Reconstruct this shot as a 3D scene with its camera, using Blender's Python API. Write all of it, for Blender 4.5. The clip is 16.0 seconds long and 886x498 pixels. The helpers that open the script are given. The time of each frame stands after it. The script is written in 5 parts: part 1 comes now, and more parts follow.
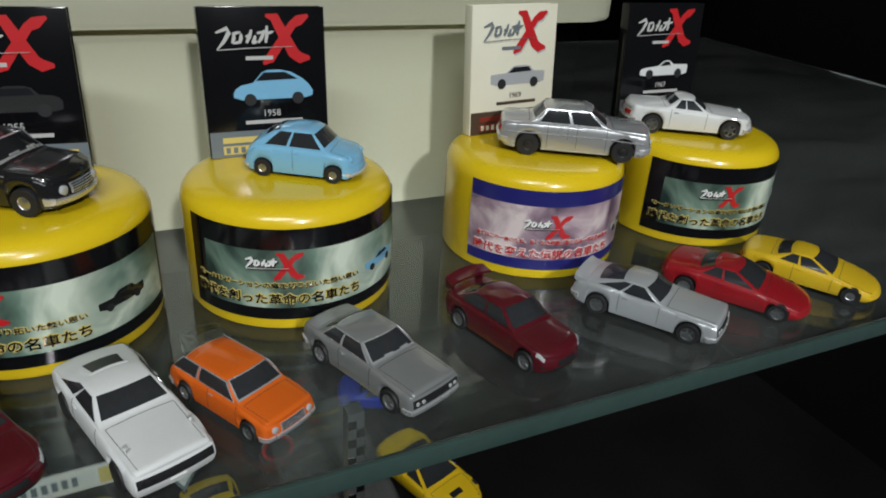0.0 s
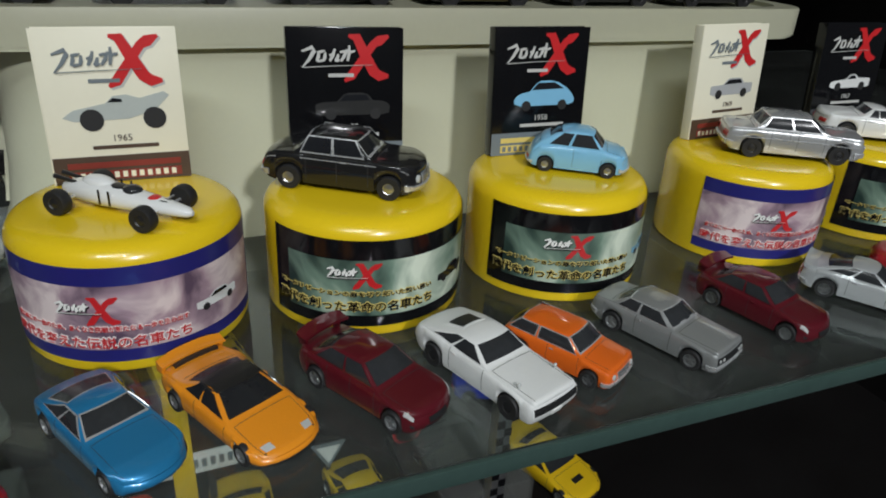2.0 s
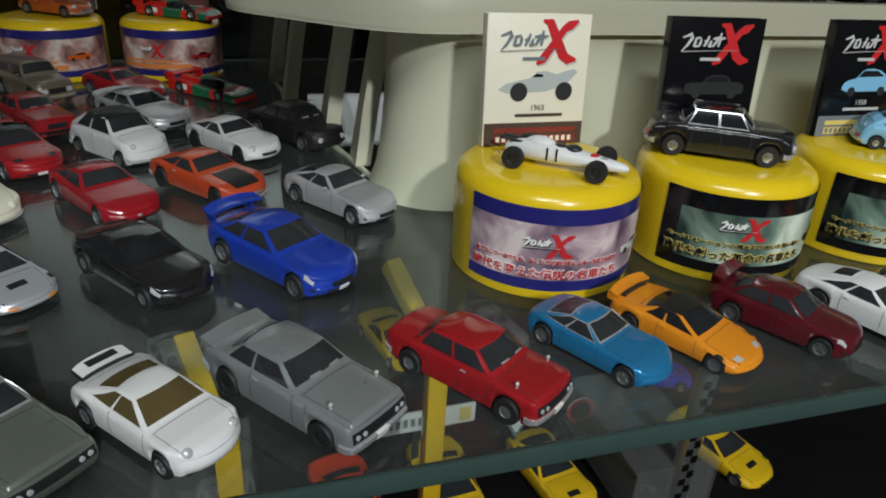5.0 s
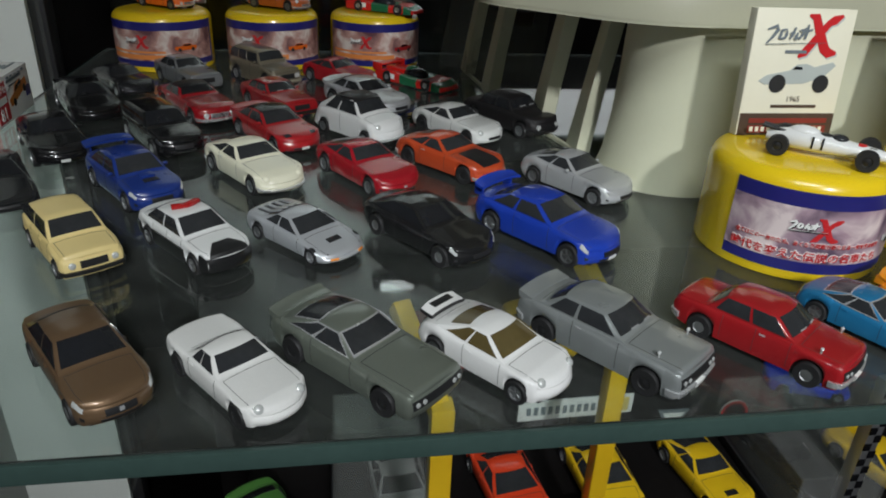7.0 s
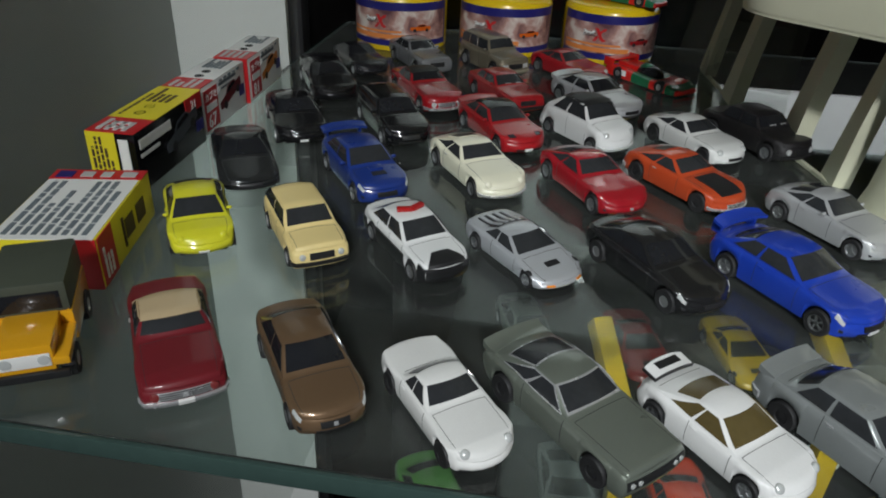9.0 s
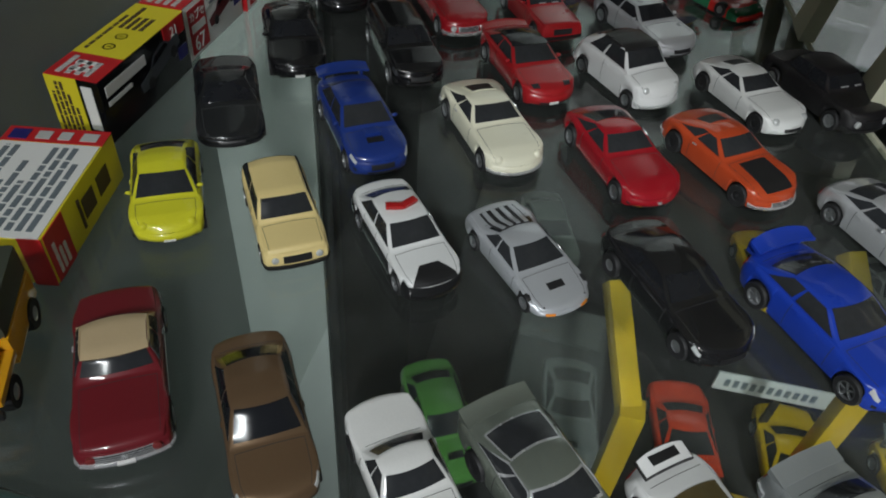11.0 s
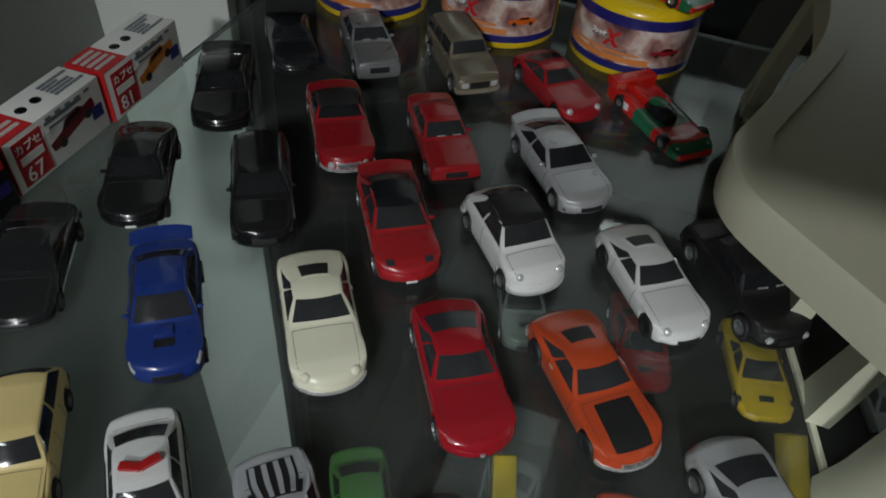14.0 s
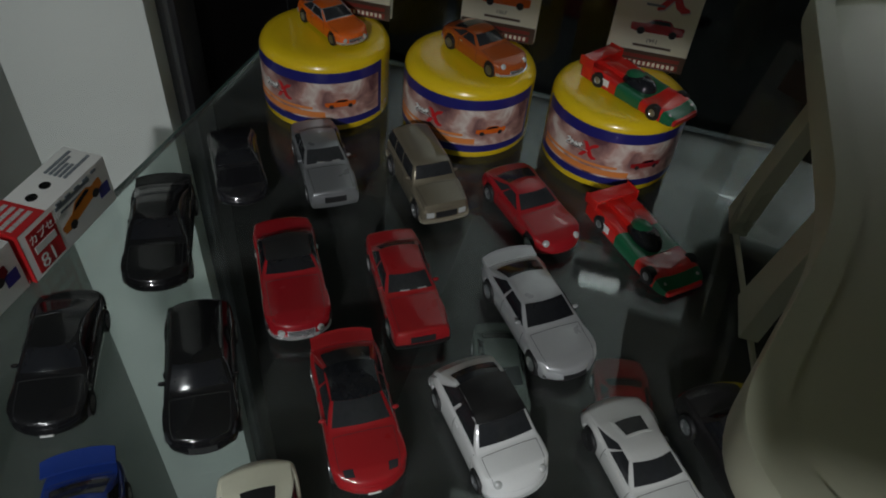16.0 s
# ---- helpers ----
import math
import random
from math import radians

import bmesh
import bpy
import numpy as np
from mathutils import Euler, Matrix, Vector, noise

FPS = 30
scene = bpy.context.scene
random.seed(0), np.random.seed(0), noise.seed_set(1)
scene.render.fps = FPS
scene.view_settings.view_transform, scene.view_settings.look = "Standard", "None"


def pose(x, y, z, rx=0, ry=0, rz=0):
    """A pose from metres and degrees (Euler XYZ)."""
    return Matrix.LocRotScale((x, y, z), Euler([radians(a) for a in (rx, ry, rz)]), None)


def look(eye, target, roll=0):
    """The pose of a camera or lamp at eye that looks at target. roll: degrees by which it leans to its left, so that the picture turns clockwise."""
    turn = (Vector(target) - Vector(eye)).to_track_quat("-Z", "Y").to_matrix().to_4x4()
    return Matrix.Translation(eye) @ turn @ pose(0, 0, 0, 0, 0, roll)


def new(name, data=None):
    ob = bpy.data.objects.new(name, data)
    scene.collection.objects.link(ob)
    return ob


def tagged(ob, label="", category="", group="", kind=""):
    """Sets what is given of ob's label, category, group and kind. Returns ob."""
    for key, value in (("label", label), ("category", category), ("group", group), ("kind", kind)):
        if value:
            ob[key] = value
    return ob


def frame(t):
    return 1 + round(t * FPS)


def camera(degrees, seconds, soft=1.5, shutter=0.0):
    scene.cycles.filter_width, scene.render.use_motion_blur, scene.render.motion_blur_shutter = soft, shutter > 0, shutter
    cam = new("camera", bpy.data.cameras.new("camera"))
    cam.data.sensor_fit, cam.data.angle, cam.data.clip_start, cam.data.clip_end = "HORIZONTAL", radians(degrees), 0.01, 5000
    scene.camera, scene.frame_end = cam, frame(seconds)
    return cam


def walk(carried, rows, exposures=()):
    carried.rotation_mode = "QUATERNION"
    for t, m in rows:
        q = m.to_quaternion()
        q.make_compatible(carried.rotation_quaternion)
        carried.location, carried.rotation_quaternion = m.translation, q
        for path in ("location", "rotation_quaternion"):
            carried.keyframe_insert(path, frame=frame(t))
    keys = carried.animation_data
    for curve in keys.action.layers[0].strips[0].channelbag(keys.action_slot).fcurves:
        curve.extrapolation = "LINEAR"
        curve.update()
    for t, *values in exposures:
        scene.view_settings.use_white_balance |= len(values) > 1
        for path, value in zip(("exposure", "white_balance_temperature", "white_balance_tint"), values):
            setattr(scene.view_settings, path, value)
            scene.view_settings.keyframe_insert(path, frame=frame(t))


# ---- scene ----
cam = camera(64.7, 16.0, soft=1.9)
METRES, EYE, TILT, LEAN, TURN = 0.60, 0.127, -26.814, -3.281, -24.7
ROWS = [
    (0.0, 0.0, 0.0, 0.0, 0.0, 0.0, -0.0),
    (0.5, -0.0325, -0.0238, 0.0005, 0.6, 0.34, -0.36),
    (1.0, -0.0646, -0.0397, -0.0049, 1.34, 0.53, -0.8),
    (1.5, -0.0958, -0.0521, -0.0128, 1.75, 0.48, -0.92),
    (2.0, -0.1417, -0.067, -0.0153, 2.57, 0.53, -1.17),
    (2.5, -0.1739, -0.0808, -0.0235, 3.42, 0.51, -1.41),
    (3.0, -0.2153, -0.0995, -0.0285, 4.31, 0.56, -1.75),
    (3.5, -0.2491, -0.1143, -0.0348, 5.34, 0.63, -2.25),
    (4.0, -0.2766, -0.1242, -0.0432, 6.09, 0.59, -2.71),
    (6.5, -0.412, -0.1933, -0.0754, 11.94, 0.51, -5.4),
    (7.0, -0.4293, -0.2066, -0.0827, 15.12, 0.03, -6.66),
    (7.5, -0.4378, -0.2057, -0.0802, 19.3, -0.22, -8.56),
    (8.0, -0.4367, -0.2065, -0.0763, 23.63, -0.78, -10.03),
    (8.5, -0.4412, -0.2104, -0.068, 27.97, -1.3, -11.79),
    (9.0, -0.4614, -0.1964, -0.0548, 30.81, -5.24, -14.16),
    (11.5, -0.5101, -0.112, 0.0578, 35.2, -20.34, -17.97),
    (12.0, -0.4967, -0.0657, 0.0881, 36.79, -21.14, -18.69),
    (12.5, -0.481, -0.0422, 0.1031, 38.77, -22.04, -19.51),
    (13.0, -0.4816, -0.0287, 0.1231, 39.27, -22.28, -19.93),
    (13.5, -0.4808, -0.0076, 0.1471, 39.61, -22.36, -20.11),
    (14.0, -0.4896, 0.0083, 0.1736, 39.95, -22.34, -20.25),
    (14.5, -0.5112, 0.0188, 0.1957, 40.16, -22.34, -20.38),
    (15.0, -0.5367, 0.0347, 0.2142, 40.4, -22.37, -20.51),
    (15.5, -0.5497, 0.0442, 0.2367, 39.01, -21.94, -19.78),
    (16.0, -0.563, 0.0677, 0.2535, 37.37, -21.21, -19.01),
]
walk(cam, [(t, pose(0, -0.124, EYE, TILT, LEAN, TURN) @ pose(METRES * x, METRES * y, METRES * z, 90 + pitch, roll, yaw)) for t, x, y, z, yaw, pitch, roll in ROWS],
     exposures=[(0, -0.2), (4, -0.15), (7, 0.08), (9, 0.2), (11.5, -0.1), (14, -0.25), (16, -0.35)])

# ---- light: dim room, one strong lamp in front and to the right, a soft ceiling tube ----
world = bpy.data.worlds.new("room_dark")
scene.world = world
world.use_nodes = True
world.node_tree.nodes["Background"].inputs["Color"].default_value = (0.75, 0.85, 0.9, 1)
world.node_tree.nodes["Background"].inputs["Strength"].default_value = 0.045


def area_lamp(name, eye, target, size, size_y, watts, color):
    data = bpy.data.lights.new(name, "AREA")
    data.shape, data.size, data.size_y, data.energy, data.color = "RECTANGLE", size, size_y, watts, color
    ob = new(name, data)
    ob.matrix_world = look(eye, target)
    return ob


spot = bpy.data.lights.new("shop_spot_lamp", "SPOT")
spot.energy, spot.color, spot.shadow_soft_size = 218.0, (0.955, 0.975, 1.0), 0.10
spot.spot_size, spot.spot_blend = radians(30), 1.0
new("shop_spot_lamp", spot).matrix_world = look((0.04, -2.60, 1.60), (0.05, 0.12, 0.05))
area_lamp("shop_tube_lamp", (-0.75, -1.30, 1.75), (-0.25, 0.15, 0.0), 1.1, 0.10, 25.0, (0.92, 0.99, 1.0))


# ---- materials ----
def nodes_of(name):
    m = bpy.data.materials.new(name)
    m.use_nodes = True
    return m, m.node_tree, m.node_tree.nodes["Principled BSDF"]


def surface(name, color, rough=0.5, metal=0.0, vary=0.12, scale=60.0, grain=900.0, bump=0.02, coat=0.0, spread=0.0):
    """A surface with broad stains, fine grain and a faint relief."""
    m, tree, bsdf = nodes_of(name)
    co = tree.nodes.new("ShaderNodeTexCoord")
    big = tree.nodes.new("ShaderNodeTexNoise")
    big.inputs["Scale"].default_value, big.inputs["Detail"].default_value = scale, 5
    fine = tree.nodes.new("ShaderNodeTexNoise")
    fine.inputs["Scale"].default_value, fine.inputs["Detail"].default_value = grain, 3
    tree.links.new(co.outputs["Object"], big.inputs["Vector"])
    tree.links.new(co.outputs["Object"], fine.inputs["Vector"])
    mix = tree.nodes.new("ShaderNodeMix")
    mix.data_type = "RGBA"
    lo = [c * (1 - vary) for c in color]
    hi = [min(1, c * (1 + vary) + 0.01 * vary) for c in color]
    mix.inputs["A"].default_value, mix.inputs["B"].default_value = (*lo, 1), (*hi, 1)
    add = tree.nodes.new("ShaderNodeMath")
    add.operation = "MULTIPLY_ADD"
    add.inputs[1].default_value = 0.35
    tree.links.new(fine.outputs["Fac"], add.inputs[0])
    part_big = tree.nodes.new("ShaderNodeMath")
    part_big.operation = "MULTIPLY"
    part_big.inputs[1].default_value = 0.65
    tree.links.new(big.outputs["Fac"], part_big.inputs[0])
    tree.links.new(part_big.outputs[0], add.inputs[2])
    tree.links.new(add.outputs[0], mix.inputs["Factor"])
    tree.links.new(mix.outputs["Result"], bsdf.inputs["Base Color"])
    ramp = tree.nodes.new("ShaderNodeMapRange")
    ramp.inputs["To Min"].default_value, ramp.inputs["To Max"].default_value = max(0.03, rough * 0.75), min(1, rough * 1.3)
    tree.links.new(big.outputs["Fac"], ramp.inputs["Value"])
    tree.links.new(ramp.outputs["Result"], bsdf.inputs["Roughness"])
    bsdf.inputs["Metallic"].default_value = metal
    bsdf.inputs["Coat Weight"].default_value = coat
    bsdf.inputs["Coat Roughness"].default_value = 0.07
    if coat >= 0.8:
        bsdf.inputs["Specular IOR Level"].default_value = 0.2
    if bump:
        b = tree.nodes.new("ShaderNodeBump")
        b.inputs["Strength"].default_value, b.inputs["Distance"].default_value = bump, 0.001
        tree.links.new(fine.outputs["Fac"], b.inputs["Height"])
        tree.links.new(b.outputs["Normal"], bsdf.inputs["Normal"])
    return m


def glassy(name, color, rough, dust_amount=0.0):
    m, tree, bsdf = nodes_of(name)
    bsdf.inputs["Base Color"].default_value = (*color, 1)
    bsdf.inputs["Transmission Weight"].default_value = 1.0
    bsdf.inputs["Roughness"].default_value = rough
    bsdf.inputs["IOR"].default_value = 1.5
    dust = tree.nodes.new("ShaderNodeTexNoise")
    dust.inputs["Scale"].default_value, dust.inputs["Detail"].default_value = 35, 6
    mr = tree.nodes.new("ShaderNodeMapRange")
    mr.inputs["From Min"].default_value, mr.inputs["From Max"].default_value = 0.4, 0.75
    mr.inputs["To Min"].default_value, mr.inputs["To Max"].default_value = rough, rough + 0.02
    tree.links.new(dust.outputs["Fac"], mr.inputs["Value"])
    tree.links.new(mr.outputs["Result"], bsdf.inputs["Roughness"])
    if dust_amount:
        film = tree.nodes.new("ShaderNodeBsdfDiffuse")
        film.inputs["Color"].default_value = (0.55, 0.58, 0.55, 1)
        smear = tree.nodes.new("ShaderNodeTexNoise")
        smear.inputs["Scale"].default_value, smear.inputs["Detail"].default_value, smear.inputs["Distortion"].default_value = 9, 7, 1.2
        speck = tree.nodes.new("ShaderNodeTexNoise")
        speck.inputs["Scale"].default_value, speck.inputs["Detail"].default_value = 420, 2
        sp = tree.nodes.new("ShaderNodeMapRange")
        sp.inputs["From Min"].default_value, sp.inputs["From Max"].default_value = 0.66, 0.74
        sp.inputs["To Max"].default_value = dust_amount * 1.3
        amount = tree.nodes.new("ShaderNodeMapRange")
        amount.inputs["From Min"].default_value, amount.inputs["From Max"].default_value = 0.35, 0.7
        amount.inputs["To Min"].default_value, amount.inputs["To Max"].default_value = dust_amount * 0.45, dust_amount * 1.6
        total = tree.nodes.new("ShaderNodeMath")
        mix = tree.nodes.new("ShaderNodeMixShader")
        tree.links.new(speck.outputs["Fac"], sp.inputs["Value"])
        tree.links.new(smear.outputs["Fac"], amount.inputs["Value"])
        tree.links.new(amount.outputs["Result"], total.inputs[0])
        tree.links.new(sp.outputs["Result"], total.inputs[1])
        tree.links.new(total.outputs[0], mix.inputs[0])
        tree.links.new(bsdf.outputs[0], mix.inputs[1])
        tree.links.new(film.outputs[0], mix.inputs[2])
        tree.links.new(mix.outputs[0], tree.nodes["Material Output"].inputs["Surface"])
    return m


def clear_film(name, tint, gloss):
    """Thin clear plastic: mostly see-through, with a faint gloss and haze."""
    m, tree, bsdf = nodes_of(name)
    bsdf.inputs["Base Color"].default_value = (*tint, 1)
    bsdf.inputs["Roughness"].default_value = 0.18
    see = tree.nodes.new("ShaderNodeBsdfTransparent")
    see.inputs["Color"].default_value = (0.95, 0.96, 0.95, 1)
    mix = tree.nodes.new("ShaderNodeMixShader")
    mix.inputs[0].default_value = gloss
    tree.links.new(see.outputs[0], mix.inputs[1])
    tree.links.new(bsdf.outputs[0], mix.inputs[2])
    tree.links.new(mix.outputs[0], tree.nodes["Material Output"].inputs["Surface"])
    return m


def cloudy(name, low, high, streak, scale=40.0):
    """Printed sky of a label: soft clouds between two colours, with a lighter streak."""
    m, tree, bsdf = nodes_of(name)
    co = tree.nodes.new("ShaderNodeTexCoord")
    n = tree.nodes.new("ShaderNodeTexNoise")
    n.inputs["Scale"].default_value, n.inputs["Detail"].default_value, n.inputs["Distortion"].default_value = scale, 4, 0.6
    r = tree.nodes.new("ShaderNodeValToRGB")
    r.color_ramp.elements[0].position, r.color_ramp.elements[0].color = 0.36, (*low, 1)
    r.color_ramp.elements[1].position, r.color_ramp.elements[1].color = 0.66, (*streak, 1)
    e = r.color_ramp.elements.new(0.52)
    e.color = (*high, 1)
    tree.links.new(co.outputs["Object"], n.inputs["Vector"])
    tree.links.new(n.outputs["Fac"], r.inputs["Fac"])
    tree.links.new(r.outputs["Color"], bsdf.inputs["Base Color"])
    bsdf.inputs["Roughness"].default_value = 0.32
    return m


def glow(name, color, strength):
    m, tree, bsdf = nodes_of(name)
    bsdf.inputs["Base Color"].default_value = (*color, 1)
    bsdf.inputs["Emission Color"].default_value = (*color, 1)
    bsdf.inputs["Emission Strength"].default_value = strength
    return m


GLASS = glassy("shelf_glass", (0.74, 0.86, 0.82), 0.012, 0.030)
PANE = glassy("pane_glass", (0.93, 0.97, 0.96), 0.01)
BLISTER = clear_film("clear_plastic", (0.55, 0.56, 0.54), 0.09)
EDGE = surface("glass_edge_green", (0.040, 0.072, 0.064), 0.22, 0, 0.3, 25, 300, 0.01)
IVORY = surface("ivory_plastic", (0.59, 0.595, 0.445), 0.42, 0, 0.06, 18, 500, 0.03)
WALL_GREY = surface("grey_wall", (0.30, 0.32, 0.30), 0.35, 0, 0.2, 9, 120, 0.03)
WALL_WHITE = surface("white_wall", (0.82, 0.84, 0.81), 0.6, 0, 0.06, 8, 200, 0.03)
BLACK_WOOD = surface("black_wood", (0.006, 0.005, 0.005), 0.6, 0, 0.4, 14, 200, 0.05)
BLACK_WOOD.node_tree.nodes["Principled BSDF"].inputs["Specular IOR Level"].default_value = 0.08
FRAME_DARK = surface("dark_frame", (0.03, 0.03, 0.032), 0.35, 0.4, 0.2, 30, 200, 0.02)
YELLOW = surface("yellow_plastic", (0.80, 0.56, 0.012), 0.24, 0, 0.07, 45, 700, 0.02, 0.4)
TYRE = surface("tyre_black", (0.012, 0.012, 0.013), 0.6, 0, 0.3, 200, 900, 0.03)
TINT = surface("tinted_window", (0.012, 0.013, 0.016), 0.11, 0, 0.4, 80, 500, 0.0, 0.0)
SMOKE = surface("smoke_window", (0.026, 0.028, 0.031), 0.12, 0, 0.5, 90, 500, 0.0, 0.0)
AMBER_SMOKE = surface("amber_smoke_window", (.10, .075, .028), 0.16, 0, 0.3, 90, 500, 0.0, 0.0)
CHROME = surface("chrome", (0.68, 0.69, 0.70), 0.26, 0.62, 0.08, 150, 800, 0.02)
RIM = surface("wheel_silver", (0.50, 0.51, 0.52), 0.32, 0.9, 0.1, 200, 900, 0.02)
BLACKP = surface("black_plastic", (0.014, 0.014, 0.015), 0.4, 0, 0.3, 120, 900, 0.03)
LAMP_WHITE = surface("lamp_white", (0.60, 0.62, 0.61), 0.2, 0.2, 0.08, 200, 900, 0.0, 0.5)
LAMP_RED = surface("lamp_red", (0.42, 0.012, 0.012), 0.25, 0, 0.1, 200, 900, 0.0, 0.4)
LAMP_AMBER = surface("lamp_amber", (0.75, 0.25, 0.03), 0.25, 0, 0.1, 200, 900, 0.0, 0.4)
SHUT = surface("shut_line_dark", (0.03, 0.03, 0.03), 0.7, 0, 0.2, 200, 900, 0.0)
WHITE_PAINT = surface("plate_white", (0.78, 0.78, 0.76), 0.45, 0, 0.05, 150, 900, 0.02)
PRINT_BLACK = surface("print_black", (0.004, 0.004, 0.005), 0.14, 0, 0.2, 60, 500, 0.0, 0.0)
PRINT_BLUE = surface("print_blue", (0.018, 0.018, 0.16), 0.3, 0, 0.15, 60, 500, 0.0, 0.3)
PRINT_RED = surface("print_red", (0.56, 0.018, 0.022), 0.35, 0, 0.1, 60, 500, 0.0)
PRINT_CREAM = surface("print_cream", (0.80, 0.77, 0.62), 0.4, 0, 0.05, 60, 500, 0.0)
PRINT_WHITE = surface("print_white", (0.82, 0.82, 0.79), 0.4, 0, 0.05, 60, 500, 0.0)
PRINT_SILVER = surface("print_silver", (0.52, 0.52, 0.50), 0.4, 0, 0.08, 60, 500, 0.0)
PRINT_GOLD = surface("print_gold", (0.70, 0.55, 0.16), 0.4, 0, 0.1, 60, 500, 0.0)
PRINT_BROWN = surface("print_brown", (0.075, 0.045, 0.03), 0.4, 0, 0.2, 60, 500, 0.0)
PRINT_GREY = surface("print_grey", (0.16, 0.19, 0.21), 0.4, 0, 0.2, 60, 500, 0.0)
PRINT_RUST = surface("print_rust", (0.22, 0.03, 0.02), 0.4, 0, 0.1, 60, 500, 0.0)
PRINT_YELLOW = surface("print_yellow", (0.78, 0.66, 0.03), 0.35, 0, 0.06, 60, 500, 0.0)
PRINT_ORANGE = surface("print_orange", (0.75, 0.25, 0.06), 0.4, 0, 0.1, 60, 500, 0.0)
PAPER = surface("paper_pages", (0.70, 0.69, 0.62), 0.7, 0, 0.06, 200, 900, 0.05)
SKY_GREEN = cloudy("label_green_sky", (0.015, 0.035, 0.03), (0.17, 0.26, 0.20), (0.72, 0.80, 0.66), 36)
SKY_DUSK = cloudy("label_dusk_sky", (0.11, 0.07, 0.11), (0.40, 0.28, 0.33), (0.74, 0.63, 0.62), 60)
SKY_SAND = cloudy("label_sand_sky", (0.12, 0.05, 0.06), (0.46, 0.26, 0.22), (0.72, 0.64, 0.58), 70)
PAINTS = {}


def paint(color, metal=0.0, rough=0.30):
    key = (color, metal, rough)
    if key not in PAINTS:
        PAINTS[key] = surface("car_paint", color, rough, metal, 0.10, 70, 1400, 0.05, 0.9 if rough < 0.45 else 0.15)
    return PAINTS[key]


# ---- mesh helpers ----
def finish(bm, smooth=40.0):
    bmesh.ops.remove_doubles(bm, verts=bm.verts, dist=1e-6)
    bmesh.ops.recalc_face_normals(bm, faces=bm.faces)
    lim = radians(smooth)
    for f in bm.faces:
        f.smooth = True
    for e in bm.edges:
        e.smooth = len(e.link_faces) == 2 and e.calc_face_angle(0) < lim


def mesh_object(name, bm, material, smooth=40.0):
    finish(bm, smooth)
    me = bpy.data.meshes.new(name)
    bm.to_mesh(me)
    bm.free()
    me.materials.append(material)
    return new(name, me)


def part(name, bm, material, parent, label="", smooth=40.0):
    ob = mesh_object(name, bm, material, smooth)
    ob.parent = parent
    if label:
        tagged(ob, label)
    return ob


def shared(name, me, parent, m):
    ob = new(name, me)
    ob.parent = parent
    ob.matrix_basis = m
    return ob


def block(bm, x0, x1, y0, y1, z0, z1, r=0.0):
    g = bmesh.ops.create_cube(bm, size=1)
    vs = g["verts"]
    bmesh.ops.scale(bm, vec=(x1 - x0, y1 - y0, z1 - z0), verts=vs)
    bmesh.ops.translate(bm, vec=((x0 + x1) / 2, (y0 + y1) / 2, (z0 + z1) / 2), verts=vs)
    if r:
        es = list({e for v in vs for e in v.link_edges})
        bmesh.ops.bevel(bm, geom=es, offset=r, segments=2, affect="EDGES", profile=0.6)
    return bm


def boxed(*a, **k):
    return block(bmesh.new(), *a, **k)


def lathe(profile, n=32, axis="z"):
    """A turned shape: (radius, height) pairs from bottom to top."""
    bm = bmesh.new()
    rings = []
    for r, z in profile:
        ring = []
        for i in range(n):
            a = 2 * math.pi * i / n
            p = (r * math.cos(a), r * math.sin(a), z)
            if axis == "y":
                p = (p[0], p[2], p[1])
            ring.append(bm.verts.new(p))
        rings.append(ring)
    for a, b in zip(rings, rings[1:]):
        for i in range(n):
            bm.faces.new((a[i], a[(i + 1) % n], b[(i + 1) % n], b[i]))
    for ring in (rings[0], rings[-1]):
        if len(set(tuple(round(c, 7) for c in v.co) for v in ring)) > 2:
            bm.faces.new(ring)
    return bm


def ball(bm, c, sx, sy, sz, n=10):
    g = bmesh.ops.create_uvsphere(bm, u_segments=n, v_segments=n - 2, radius=1)
    bmesh.ops.scale(bm, vec=(sx, sy, sz), verts=g["verts"])
    bmesh.ops.translate(bm, vec=c, verts=g["verts"])
    return bm


def slab_from(outline, z0, z1, r=0.0, seg=3):
    """An upright prism over an outline, with its upper and lower rims rounded."""
    bm = bmesh.new()
    lo = [bm.verts.new((x, y, z0)) for x, y in outline]
    hi = [bm.verts.new((x, y, z1)) for x, y in outline]
    bm.faces.new(lo)
    bm.faces.new(hi)
    n = len(outline)
    for i in range(n):
        bm.faces.new((lo[i], lo[(i + 1) % n], hi[(i + 1) % n], hi[i]))
    if r:
        es = [e for e in bm.edges if abs(e.verts[0].co.z - e.verts[1].co.z) < 1e-6]
        bmesh.ops.bevel(bm, geom=es, offset=r, segments=seg, affect="EDGES", profile=0.5)
    return bm


def rounded(points, radius, seg=6):
    """The outline with each corner rounded by its radius."""
    out = []
    n = len(points)
    for i in range(n):
        p, a, b = Vector(points[i]), Vector(points[i - 1]), Vector(points[(i + 1) % n])
        r = radius[i] if isinstance(radius, (list, tuple)) else radius
        u, v = (a - p), (b - p)
        d = min(r, u.length * 0.49, v.length * 0.49)
        q0, q1 = p + u.normalized() * d, p + v.normalized() * d
        for k in range(seg + 1):
            t = k / seg
            out.append(tuple((1 - t) ** 2 * q0 + 2 * t * (1 - t) * p + t * t * q1))
    return out


